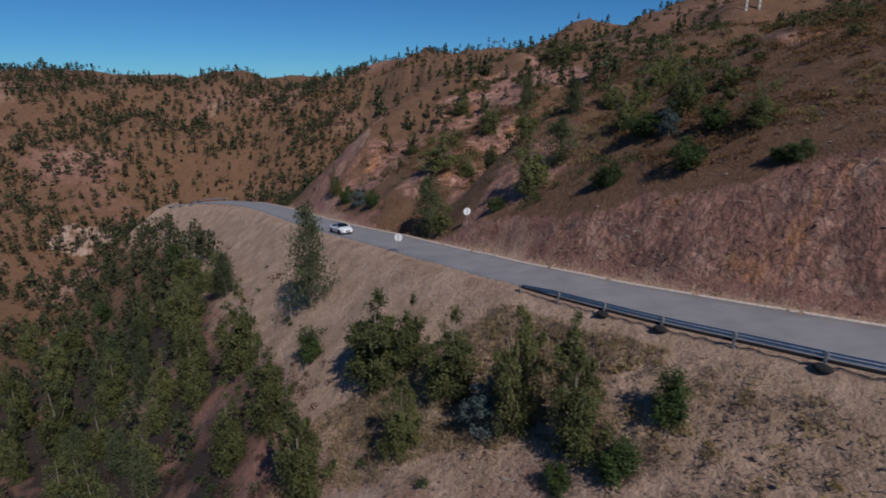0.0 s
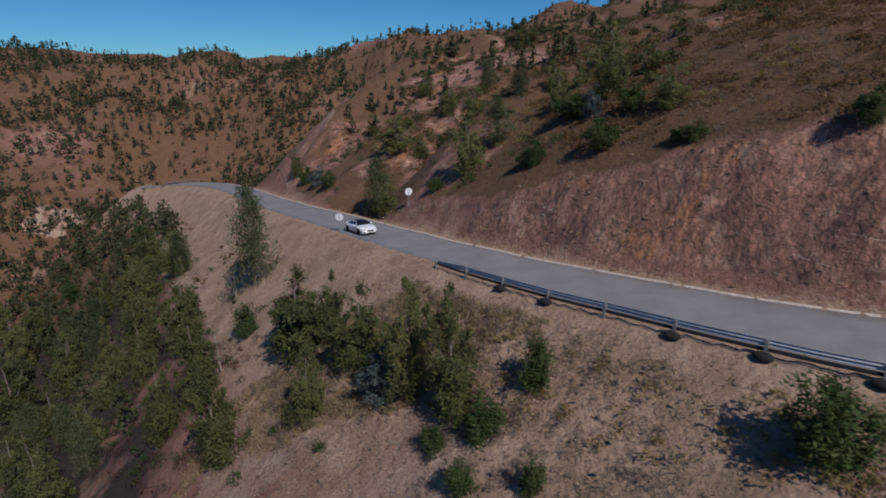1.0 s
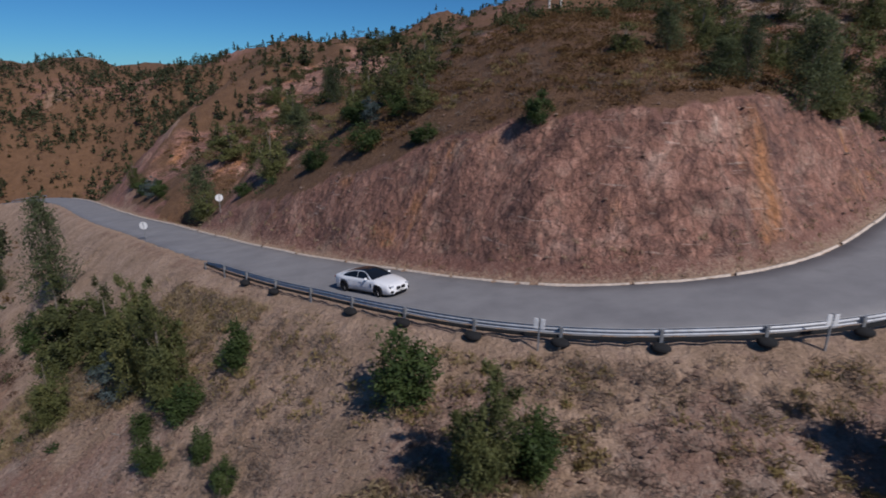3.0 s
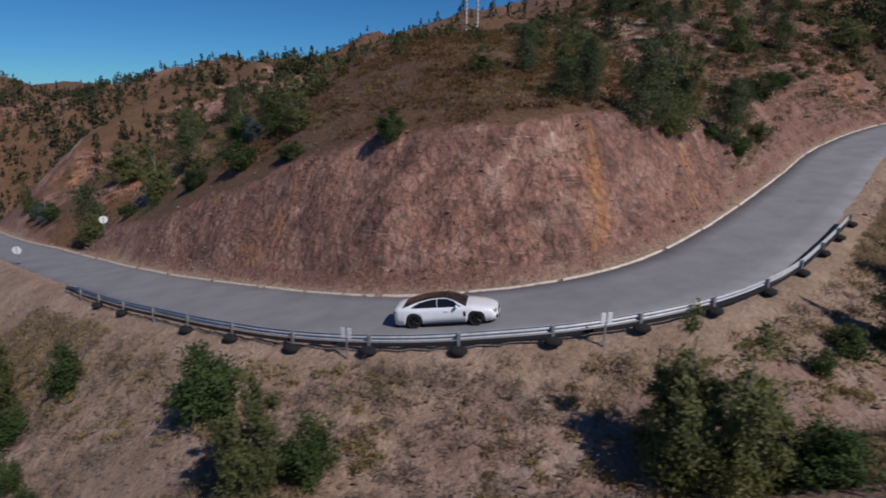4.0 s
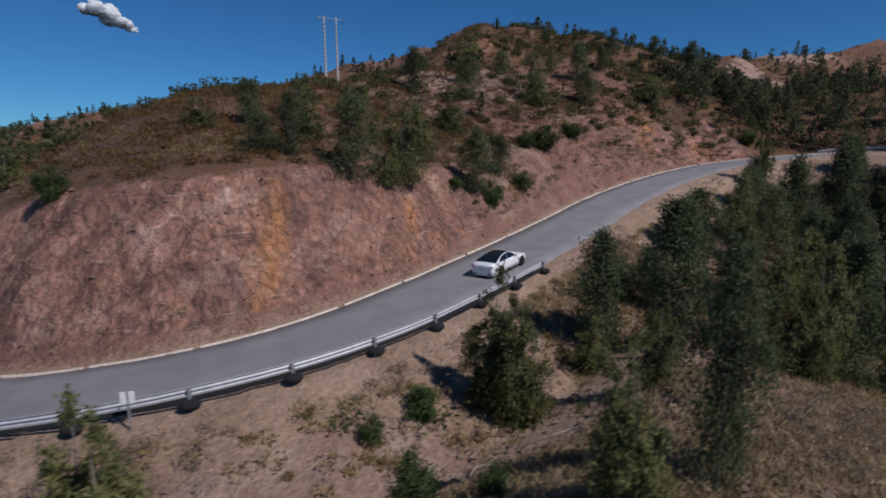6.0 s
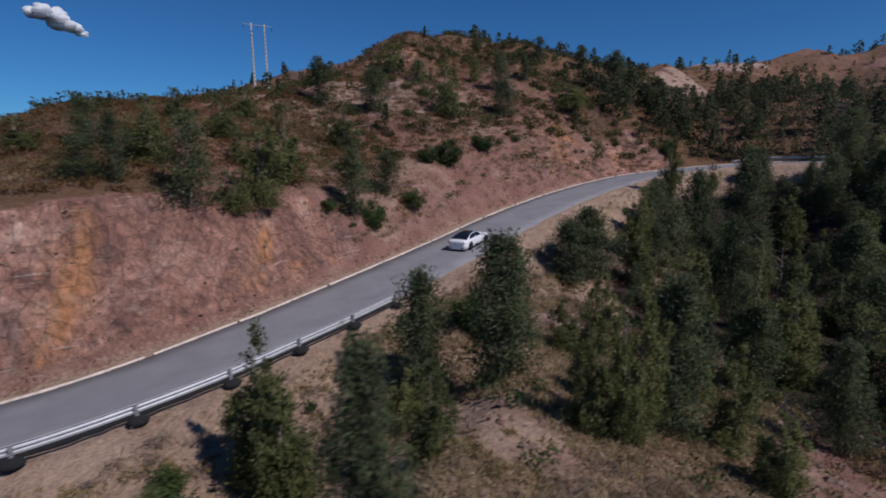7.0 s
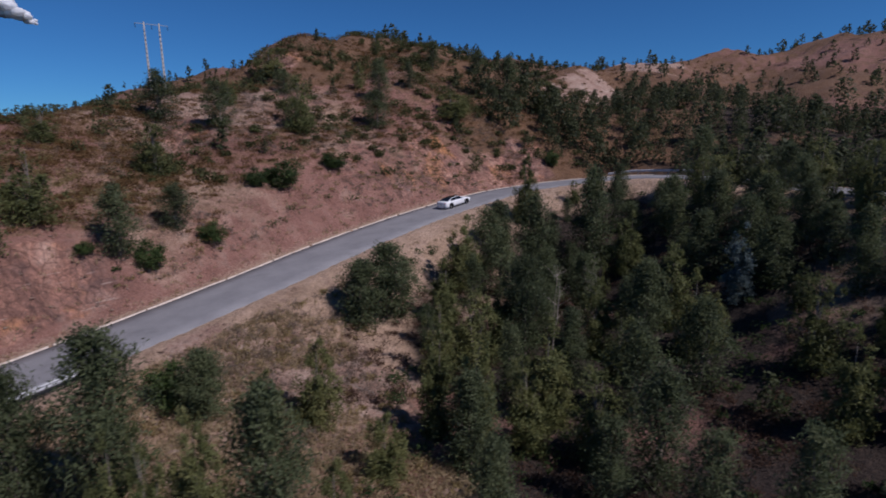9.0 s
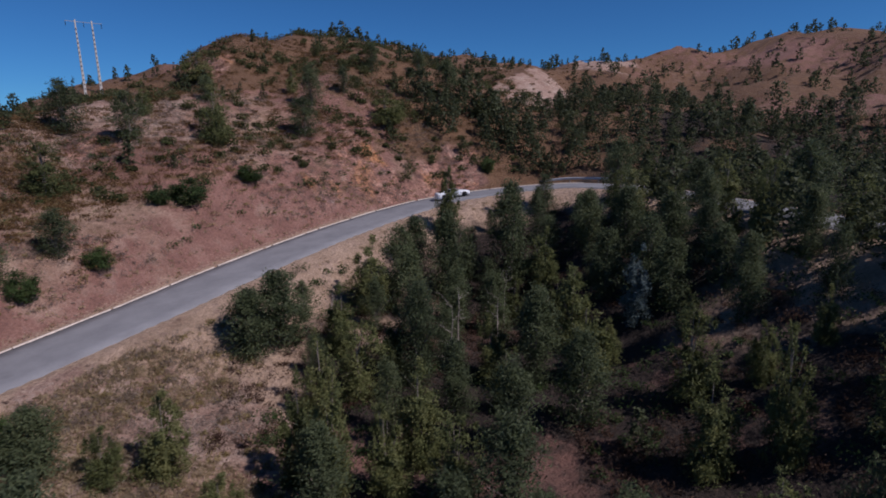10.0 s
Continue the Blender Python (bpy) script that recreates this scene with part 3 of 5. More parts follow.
# x, y, height, width of the trees and bushes, place by place
FLANK_BUSHES = [
    (-11.6, 42.2, 3, 2.4), (-57, 111, 5.1, 3.3), (-74.8, 111.4, 6.1, 4.3),
]
FLANK_DARK = [
    (-13.7, 51.8, 10.8, 4.8),
]
FLANK_GUMS = [
    (-20.5, 49.2, 9.3, 4), (-34.6, 66.5, 9, 4.5), (-27.5, 52.7, 8.2, 3.9), (-16.7, 35.4, 7.5, 2.8), (-13.9, 36.8, 8.1, 3.2), (-9.2, 27.7, 7.7, 3.2),
    (-31.3, 53.5, 7.1, 2.8), (-28.3, 43.4, 5.7, 2.8), (-42.5, 61.4, 7.8, 4.3), (-49.5, 82.7, 7.1, 3.7), (-62.8, 79.2, 11, 4.5), (-91.7, 110, 11, 5),
    (-49.8, 60.7, 10.9, 5.3), (-62.8, 69.9, 11, 3.9), (-67.6, 90, 11, 5.1), (-43.9, 89.1, 7.3, 5.4),
]
HILL_BUSHES = [
    (58.4, 30.3, 2.5, 1.9), (63.4, 33.1, 1.9, 1.8), (71.9, 41.9, 2.9, 3.1), (69.2, 41.6, 2.1, 1.8), (79.2, 46.3, 1.7, 2.2), (54.4, 29.3, 1, 1.3),
    (115.6, 48.6, 2.5, 2.1),
]
HILL_DARK = [
    (38.8, 25.8, 2.6, 2.3), (44.5, 24.8, 5.7, 3), (56.5, 29.9, 5.5, 2.8), (38.8, 31.9, 3.4, 2.2), (40.6, 25.6, 4.3, 1.5), (60.8, 33.2, 3.9, 2.4),
    (68.4, 54.4, 5.4, 3.1), (79.1, 64.2, 3.6, 2.6), (89.9, 57.1, 5.3, 3.7), (62.5, 58.4, 6.1, 3.7), (109.5, 74.3, 5.1, 2.6), (118.4, 72.6, 4.7, 3),
    (118.4, 63.8, 7.4, 4.5),
]
HILL_GUMS = [
    (49.1, 27, 5.9, 3), (42.2, 29.4, 3.7, 3), (35.2, 31.5, 2.1, 2.1), (47.1, 25.4, 2.8, 1.7), (48.2, 38.6, 3.2, 2.5), (48.5, 32.7, 2.9, 1.5),
    (60.2, 42.7, 5, 3.3), (80.8, 78.6, 4.6, 4.3), (123.4, 60.2, 6, 3.9), (104.2, 59.8, 4.1, 4.6), (51.7, 47.5, 3.3, 2.5), (50.3, 33.7, 2.6, 2),
    (106.1, 60.7, 3.2, 3.3), (51.7, 31.2, 5.8, 3), (44.9, 42.7, 2.8, 1.9), (42.6, 33.6, 3.5, 1.6),
]
HOLLOW_DARK = [
    (74.1, 21.8, 6.2, 4.9), (71.8, 21.3, 5.2, 4.1), (91, 29.6, 5.5, 3.9), (92.3, 25.4, 9.6, 4.3), (99.9, 24.8, 11, 4.5), (81.8, 9.4, 5.7, 2.7),
    (100.2, 12.4, 6.2, 3.3), (99.8, 5.9, 5.5, 3.2), (99.2, -0.1, 5.9, 2.6), (104.3, 5.9, 5.1, 2.8), (104.5, -1.4, 5.2, 2.5), (105, 9.7, 6, 3.6),
    (105.8, 14.9, 6.6, 3.6), (105.6, 19.4, 6.5, 3.9), (70.6, 4.9, 5.5, 2.9), (81.6, 13.8, 8.1, 3.1), (88.6, 8.8, 7.5, 3.4),
]
HOLLOW_GREY = [
    (98.1, 7.6, 6.5, 2.5),
]
HOLLOW_GUMS = [
    (83.4, 24.9, 6.9, 3.9), (78.3, 20.1, 5.4, 2.9), (97.5, 33.1, 7.9, 2.8), (100.2, 20.2, 6.4, 3.3), (97.2, 15.2, 4.3, 2.2), (80.6, 15.4, 5.9, 2.6),
    (71.8, 6.1, 7.9, 2.3), (70.8, 8.5, 6.5, 2.2), (74.3, 4.9, 5.7, 2.5), (86.7, 11.7, 5.9, 2.5), (91.1, 6.3, 6.4, 3.1), (88, -4.7, 6.2, 2.5),
    (90, -7.2, 7.2, 2.2), (106.1, 2.6, 4, 2.2), (97.5, -5.6, 3.5, 1.5), (93.2, 6.5, 4, 2.2), (96.9, 2.4, 3.4, 2.1), (94, -4, 3.9, 1.9),
    (77.5, 6.7, 6.7, 3),
]
SLOPE_BUSHES = [
    (9.6, 20.2, 2.7, 1.8), (7, 19.1, 2, 2), (4.8, 19.8, 1.6, 1.3), (17.1, 12.2, 3.2, 2.7), (5.9, 17.1, 1.9, 1.3), (8.6, 15.5, 2.1, 1),
    (10, 13.3, 1.7, 1.1), (20.7, 7.5, 2.4, 1.9), (34.1, 0.8, 1.8, 2), (41.9, 6.4, 1.3, 1.5), (39.7, 5.7, 1.2, 1), (39, 0.1, 2, 1.5),
    (41, -0.6, 1.1, 1), (34.2, 1.8, 1.5, 2.4), (58, 13.8, 2.7, 2.5),
]
SLOPE_DARK = [
    (52.2, 8.6, 6.4, 3), (60, 1.7, 6.6, 3), (59.3, 12.5, 4, 3), (45.1, -3.7, 6.1, 1.8), (55.2, 6.9, 6.8, 3.4), (67.9, -0.7, 5.3, 2.3),
]
SLOPE_GREY = [
    (2, 24.8, 3.5, 2.4),
]
SLOPE_GUMS = [
    (-4.8, 34.4, 7, 4.7), (-2.7, 26.5, 5.1, 2.4), (5.6, 21.3, 7, 2.8), (3.5, 24, 7.1, 2.9), (0.2, 29.1, 5.7, 3.3), (-2.5, 34.2, 5.1, 2.4),
    (19, 7.1, 4.6, 2.3), (32.2, 2.1, 5.3, 2.6), (31.2, 3.5, 5.5, 2.6), (49.4, 2.2, 3.4, 1.6), (64.7, 10.6, 4.9, 2.6), (62, 10.7, 3, 1.9),
    (66.2, 5.6, 3.3, 2.3), (55.4, 1.8, 4.9, 1.6), (56.4, 1, 5.7, 1.6), (57.8, 1.4, 5.9, 2.1), (61.9, 0.4, 4.4, 1.9), (50.8, 7.5, 2.6, 1.9),
    (45.3, 5.1, 5.3, 2.4), (42, -4.1, 4.4, 1.8), (44.9, 6.1, 6, 2.3), (60.5, -2.4, 3.2, 1.9),
]
SPUR_BUSHES = [
    (-10.1, 77.5, 2.6, 2), (-15.5, 87.4, 2.9, 2.3), (20.6, 41.7, 2.1, 2.1), (17.4, 39, 2.5, 2.2), (12.7, 44.3, 1.4, 1.3), (21, 33.5, 1.1, 1.5),
    (5.3, 53.2, 1.5, 1.6), (27.2, 26.1, 2.1, 1.5), (13.4, 43.4, 2.2, 1.6), (21.5, 32.7, 1.4, 1.2), (17.3, 47.5, 2.1, 2.8),
]
SPUR_DARK = [
    (-1.7, 65.1, 7.9, 3.9), (14.3, 93.2, 4.5, 2.6), (15.2, 64.9, 4.1, 2.4), (11.4, 53.4, 4.7, 2.7),
]
SPUR_GREY = [
    (-12.4, 81.7, 3.1, 2.4), (18.4, 45.1, 2.7, 1.7),
]
SPUR_GUMS = [
    (-18.2, 91.8, 5.4, 1.9), (0, 59.3, 3.3, 2.6), (-0.2, 79.3, 5.3, 5.4), (3.5, 77.9, 3.3, 2.3), (-5, 94.2, 3.9, 2.1), (3.8, 105.5, 4.4, 3.2),
    (7.8, 88.6, 5.3, 2.7), (8.4, 52.3, 6, 3.3), (10, 66.3, 3.7, 2.7), (22.4, 62, 4.8, 3), (17, 52, 4.1, 2.3), (27.3, 69.3, 5.3, 3.2),
    (20.5, 47.4, 4.6, 2.7), (19.4, 64.7, 3.8, 2.5), (7.6, 82.7, 3, 1.7), (25, 120.2, 4.5, 5.8), (24.1, 47.5, 2.5, 1.5), (22.1, 38.6, 3.1, 2.2),
]
STANDS = [
    (FLANK_BUSHES, "bush", "young wood in the valley"),
    (FLANK_DARK, "pine", "young wood in the valley"),
    (FLANK_GUMS, "near_gum", "young wood in the valley"),
    (HILL_BUSHES, "bush", "trees above the road"),
    (HILL_DARK, "pine", "trees above the road"),
    (HILL_GUMS, "gum", "trees above the road"),
    (HOLLOW_DARK, "near_pine", "young wood in the valley"),
    (HOLLOW_GREY, "grey", "young wood in the valley"),
    (HOLLOW_GUMS, "near_gum", "young wood in the valley"),
    (SLOPE_BUSHES, "bush", "trees on the slope below the road"),
    (SLOPE_DARK, "near_pine", "trees on the slope below the road"),
    (SLOPE_GREY, "grey", "trees on the slope below the road"),
    (SLOPE_GUMS, "near_gum", "trees on the slope below the road"),
    (SPUR_BUSHES, "bush", "trees above the road"),
    (SPUR_DARK, "pine", "trees above the road"),
    (SPUR_GREY, "grey", "trees above the road"),
    (SPUR_GUMS, "gum", "trees above the road"),
]
for rows, kind, group in STANDS:
    for x, y, h, w in rows:
        grow(kind, x, y, h, w * (1.22 if group == "trees above the road" else 1.0), group)


def scatter(n, x0, x1, y0, y1, gap, keep, rng, taken):
    """Up to n places at least gap apart in the rectangle for which keep(x, y, d) holds."""
    x, y = rng.uniform(x0, x1, 14 * n), rng.uniform(y0, y1, 14 * n)
    _, d = road_frame(x, y)
    ok = keep(x, y, d)
    out, have = [], np.array(taken[-400:] if len(taken) else [(1e6, 1e6)], float)
    for px, py in zip(x[ok], y[ok]):
        if ((have[:, 0] - px) ** 2 + (have[:, 1] - py) ** 2).min() > gap * gap:
            have = np.vstack([have, (px, py)])
            out.append((px, py))
            if len(out) == n:
                break
    return out


def thin(x, y, seed, level):
    return fbm(x, y, 11, seed, 2) > level


# the wood on the valley's left flank and in the hollow under the far bend
WOODS = [
    (34, -60, -22, 16, 82, 3.6, lambda x, y, d: (d < -16) & (y > 16 - 0.65 * x) & thin(x, y, 21, -0.3) & ~((np.abs(x + 6.5) < 3) & (y < 36))),
    (80, 66, 124, -24, 36, 3.2, lambda x, y, d: (d < np.where(x < 103, -11.5, -8.5)) & (x > 72.5 + 0.15 * np.maximum(0, 10 - y)) & ~((np.abs(x - 84) < 6) & (np.abs(y + 2) < 4)) & thin(x, y, 22, -0.75)),
    (26, 98, 122, -14, 24, 2.6, lambda x, y, d: (d < -4.5) & (d > -12)),
    (6, 62, 110, 36, 90, 6.0, lambda x, y, d: (d > 9) & thin(x, y, 23, 0.1)),
]
rng = np.random.default_rng(3)
for n, x0, x1, y0, y1, gap, keep in WOODS:
    for px, py in scatter(n, x0, x1, y0, y1, gap, keep, rng, PLACED):
        kind = "gum" if rng.uniform() < (0.35 if x1 == 124 else 0.68) else "pine"
        h = rng.uniform(3.4, 7.0) if x1 < 60 or y0 > 30 else rng.uniform(3.6, 7.0)
        if x1 == 124 and road_frame(np.array([px]), np.array([py]))[1][0] > -13:
            h *= 0.72
        grow(kind, px, py, h, h * rng.uniform(0.42, 0.66), "young wood in the valley" if y0 < 30 else "trees above the road")

for group in PROTO.values():
    for ob in group:
        for o in list(ob.children_recursive) + [ob]:
            bpy.data.objects.remove(o)


# far woods, in one piece
def far_woods():
    rng = np.random.default_rng(5)
    quads = []
    fields = [
        (2500, -330, 330, 90, 460, 3.4, lambda x, y, d: (d > 14) & thin(x, y, 31, -0.4) & ((np.hypot(x - 105, y - 110) > 75) | thin(x, y, 37, 0.7) | (np.hypot(x - 127, y - 149) < 16))),
        (150, -20, 130, 44, 170, 3.6, lambda x, y, d: (d > 10) & thin(x, y, 32, 0.0)),
        (2900, -270, -40, 70, 340, 2.4, lambda x, y, d: (np.abs(d) > 14) & thin(x, y, 33, -0.45)),
        (1000, 118, 290, -60, 170, 2.1, lambda x, y, d: (np.abs(d) > 9) & thin(x, y, 34, -0.3) & (np.hypot(x - 156, y - 76) > 13) & (np.hypot(x - 148, y - 69) > 11) & (np.hypot(x - 142, y - 75) > 10) & ((np.hypot(x - 222, y - 115) > 30) | thin(x, y, 39, 0.3))),
        (520, 104, 168, -45, 66, 2.0, lambda x, y, d: ((d > 2.0) & (x > 112) & ((y < 31) | (d > 9))) | ((d < -4) & (x > 104) & (y < 21))),
        (71, -125, -40, 88, 205, 5.0, lambda x, y, d: (d < -15) & (d > -48) & thin(x, y, 38, -0.3)),
        (200, -75, -24, 0, 85, 3.4, lambda x, y, d: (d < -22) & thin(x, y, 35, -0.5)),
        (151, 86, 150, -60, 30, 3.6, lambda x, y, d: (d < -9) & thin(x, y, 36, -0.7)),
    ]
    for n, x0, x1, y0, y1, gap, keep in fields:
        at = np.array(scatter(n, x0, x1, y0, y1, gap, keep, rng, PLACED))
        z = land(at[:, 0], at[:, 1])
        for (px, py), pz in zip(at, z):
            far = math.hypot(px - 40, py + 10)
            tall = rng.uniform(1.3, 3.7) * ((2.0 if (py < 24 and px < 118) or px < 128 else 1.25) if n == 520 else 1.45 if n == 71 else 1.35 if n in (151, 200) else 0.95 if n == 1000 else 1.0) * (1.3 if n == 2900 else 0.95 if far > 200 else 1.0) * (1.7 if rng.uniform() < 0.05 else 1.0)
            tall = min(tall, 6.0)
            m = int(np.clip(12000 / far, 40, 260)) * (3 if n == 520 else 2 if n in (71, 200) else 1)
            zz = rng.uniform(0, 1, m)
            a, r = rng.uniform(0, 6.28, m), np.sqrt(rng.uniform(0, 1, m)) * (0.05 + (rng.uniform(0.36, 0.56) if n in (2900, 520, 1000, 71) else rng.uniform(0.22, 0.4)) * (1 - zz) ** rng.uniform(0.35, 0.75))
            r = r * (1.35 if n == 2900 else 1.0) * (0.8 + 0.35 * np.sin(3 * a + px) * np.sin(5 * zz + py))
            c = np.stack([px + np.cos(a) * r * tall, py + np.sin(a) * r * tall, pz + (0.05 + 0.95 * zz) * tall], 1)
            size = tall * 0.16 * math.sqrt(50 / m)
            lift = (c - np.array([px, py, pz + 0.35 * tall])) / tall + np.array([0, 0, 0.1])
            quads.append(leaves(c, rng, size * 1.5, size * 0.8, 0.2, 2.2 * lift))
    me = leaf_mesh("far_wood", np.concatenate(quads), LEAF_FAR)
    return tagged(new("far_wood", me), "scattered dark green trees over the far hillsides", "trees", kind="stuff")


LEAF_FAR = leaf_material("far_leaves", (0.05, 0.06, 0.032), (0.098, 0.112, 0.052), (0.16, 0.165, 0.078))
far_woods()


def low_growth(name, label, category, material, fields, size, blades, long, wide, droop, flat):
    """Tufts and low shrubs joined into one sheet of growth."""
    rng = np.random.default_rng(len(name))
    quads = []
    for n, x0, x1, y0, y1, keep in fields:
        x, y = rng.uniform(x0, x1, n * 6), rng.uniform(y0, y1, n * 6)
        _, d = road_frame(x, y)
        ok = np.where(keep(x, y, d))[0][:n]
        x, y = x[ok], y[ok]
        z = land(x, y)
        s = size * rng.uniform(0.5, 1.5, len(x))
        c = np.repeat(np.stack([x, y, z], 1), blades, 0)
        off = np.clip(rng.normal(size=c.shape), -1.45, 1.45) * np.array([0.5, 0.5, 0.32 * flat])
        off[:, 2] = np.abs(off[:, 2]) + 0.12
        c += off * np.repeat(s, blades)[:, None]
        quads.append(leaves(c, rng, long, wide, droop))
    return tagged(new(name, leaf_mesh(name, np.concatenate(quads), material)), label, category, kind="stuff")


low_growth("dry_grass", "pale dry grass in tufts on the slope and verges", "grass", LEAF_DRY, [
    (14000, -12, 70, -6, 34, lambda x, y, d: (d < -7.7) & (d > -26) & thin(x, y, 51, -0.1)),
    (1800, -10, 120, 10, 70, lambda x, y, d: (d > 0.7) & (d < 2.2)),
    (1500, 0, 110, 6, 60, lambda x, y, d: (d < -7.7) & (d > -10) & thin(x, y, 52, -0.2)),
    (1500, 50, 110, 26, 75, lambda x, y, d: (d > 2) & thin(x, y, 53, 0.0)),
], 0.3, 9, 0.36, 0.05, -1.3, 1.0)
low_growth("dry_shrubs", "low greyish dry shrubs and twigs on the slopes", "shrubs", TWIG, [
    (1500, -12, 70, -6, 34, lambda x, y, d: (d < -8) & thin(x, y, 54, 0.0)),
    (700, 10, 110, 24, 80, lambda x, y, d: (d > 5) & thin(x, y, 55, 0.1)),
    (1300, 56, 112, 26, 72, lambda x, y, d: (d > 2) & (d < 26) & thin(x, y, 60, -0.15)),
], 0.5, 26, 0.42, 0.03, -0.6, 1.0)
low_growth("heath", "low olive and rusty heath over the hillside above the cutting", "heath", LEAF_HEATH, [
    (1500, 16, 62, 24, 62, lambda x, y, d: (d > 6.5) & thin(x, y, 66, -0.35)),
    (900, 60, 150, 55, 125, lambda x, y, d: (d > 14)),
    (2200, -20, 120, 26, 100, lambda x, y, d: (d > 9) & thin(x, y, 56, -0.1)),
    (700, 57, 112, 26, 72, lambda x, y, d: (d > 3) & thin(x, y, 62, 0.05)),
], 0.75, 52, 0.2, 0.075, -0.6, 0.75)
# brown shrubs, their colour darkened to stand for the hollow's shade
SHADED_BRAMBLE = leaf_material("shaded_brown_undergrowth", (0.05, 0.031, 0.021), (0.105, 0.06, 0.04), (0.17, 0.1, 0.066))
low_growth("undergrowth", "brown dry undergrowth, darkened in colour for shade, between the trees of the hollow", "undergrowth", SHADED_BRAMBLE, [
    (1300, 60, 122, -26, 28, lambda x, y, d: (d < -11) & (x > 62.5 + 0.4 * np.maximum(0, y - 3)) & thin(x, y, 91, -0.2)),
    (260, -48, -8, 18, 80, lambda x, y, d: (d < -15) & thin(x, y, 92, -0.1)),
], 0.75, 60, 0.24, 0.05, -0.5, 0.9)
low_growth("far_heath", "low olive and rusty heath over the far slopes", "heath", LEAF_HEATH, [
    (5200, -240, 220, 60, 330, lambda x, y, d: (np.abs(d) > 12) & thin(x, y, 59, -0.2)),
], 0.6, 20, 0.34, 0.17, -0.2, 0.9)


LEAF_TUFT = leaf_material("yellow_olive_tufts", (0.16, 0.125, 0.05), (0.33, 0.255, 0.11), (0.47, 0.37, 0.19))
low_growth("verge_tufts", "yellow-olive tufts behind the rail and along the crest of the cutting", "tufts", LEAF_TUFT, [
    (380, -4, 72, -4, 34, lambda x, y, d: (d < -8.4) & (d > -12.5) & thin(x, y, 81, -0.1)),
    (230, 22, 72, -6, 20, lambda x, y, d: (d < -12) & thin(x, y, 82, -0.1)),
    (420, 4, 62, 24, 62, lambda x, y, d: (d > 9) & (d < 22) & thin(x, y, 83, -0.1)),
    (160, 54, 112, 28, 64, lambda x, y, d: (d > 1.8) & (d < 14) & thin(x, y, 84, 0.15)),
], 0.5, 40, 0.24, 0.06, -0.9, 0.9)
low_growth("olive_scrub", "rounded olive-green scrub bushes over the hillside above the road", "shrubs", LEAF_SCRUB, [
    (220, 0, 62, 42, 130, lambda x, y, d: (d > 12) & thin(x, y, 71, -0.5)),
    (230, 56, 112, 30, 90, lambda x, y, d: (d > 5) & thin(x, y, 72, -0.15)),
    (160, 30, 150, 60, 220, lambda x, y, d: (d > 14) & thin(x, y, 73, -0.1)),
    (700, -60, 60, 110, 380, lambda x, y, d: (d > 14) & thin(x, y, 74, -0.4)),
    (300, 104, 150, 42, 120, lambda x, y, d: (d > 6) & thin(x, y, 75, -0.4)),
    (800, -270, -60, 90, 360, lambda x, y, d: (np.abs(d) > 14) & thin(x, y, 76, -0.3)),
], 1.05, 105, 0.34, 0.165, -0.1, 1.5)
low_growth("green_shrubs", "small dark green shrubs dotted over slope and gully", "shrubs", LEAF_BUSH, [
    (150, -26, 24, 44, 104, lambda x, y, d: (d > 2.5) & (d < 42) & thin(x, y, 63, -0.1)),
    (150, 56, 112, 28, 80, lambda x, y, d: (d > 3) & thin(x, y, 64, -0.1)),
    (420, 68, 128, -20, 30, lambda x, y, d: (d < -8) & (x > 66 + 0.4 * np.maximum(0, y - 3))),
    (160, -44, -8, 18, 80, lambda x, y, d: (d < -14)),
    (60, -8, 66, -4, 34, lambda x, y, d: (d < -8.5) & thin(x, y, 65, 0.2)),
    (500, -220, 60, 90, 330, lambda x, y, d: (np.abs(d) > 14)),
], 0.75, 70, 0.2, 0.09, -0.1, 1.3)


def loose_stones():
    rng = np.random.default_rng(9)
    fields = [(2601, 26, 72, -6, 18, lambda x, y, d: (d < -9) & thin(x, y, 67, 0.0)), (6500, -10, 66, -6, 34, lambda x, y, d: (d < -7) & (d > -28) & thin(x, y, 61, -0.1)), (900, 6, 64, 14, 42, lambda x, y, d: (d > 1.2) & (d < 10)), (700, 60, 115, 26, 60, lambda x, y, d: (d > 1.2) & (d < 10))]
    base = np.array([(1, 0, 0), (-1, 0, 0), (0, 1, 0), (0, -1, 0), (0, 0, 1), (0, 0, -1)], float)
    tri = np.array([(0, 2, 4), (2, 1, 4), (1, 3, 4), (3, 0, 4), (2, 0, 5), (1, 2, 5), (3, 1, 5), (0, 3, 5)])
    vs, fs, n0 = [], [], 0
    for n, x0, x1, y0, y1, keep in fields:
        x, y = rng.uniform(x0, x1, n * 6), rng.uniform(y0, y1, n * 6)
        _, d = road_frame(x, y)
        ok = np.where(keep(x, y, d))[0][:n]
        x, y = x[ok], y[ok]
        z = land(x, y)
        for px, py, pz in zip(x, y, z):
            r = (0.05 if n != 2601 else 0.08) + (0.11 if n != 2601 else 0.15) * rng.uniform() ** 3
            vs.append(base * rng.uniform(0.6, 1.3, (6, 3)) * r * np.array([1.2, 1.0, 0.7]) + (px, py, pz + r * 0.25))
            fs.append(tri + n0)
            n0 += 6
    v, f = np.concatenate(vs), np.concatenate(fs)
    ob = mesh_object("loose_stones", v.tolist(), f.tolist(), STONE)
    return tagged(ob, "small loose reddish stones scattered over the slopes", "stones", kind="stuff")


loose_stones()


# ---- bare and fallen wood ----
DEADWOOD = plain("pale_dead_wood", (0.33, 0.28, 0.235), 0.9, 0, 0.25, 6)


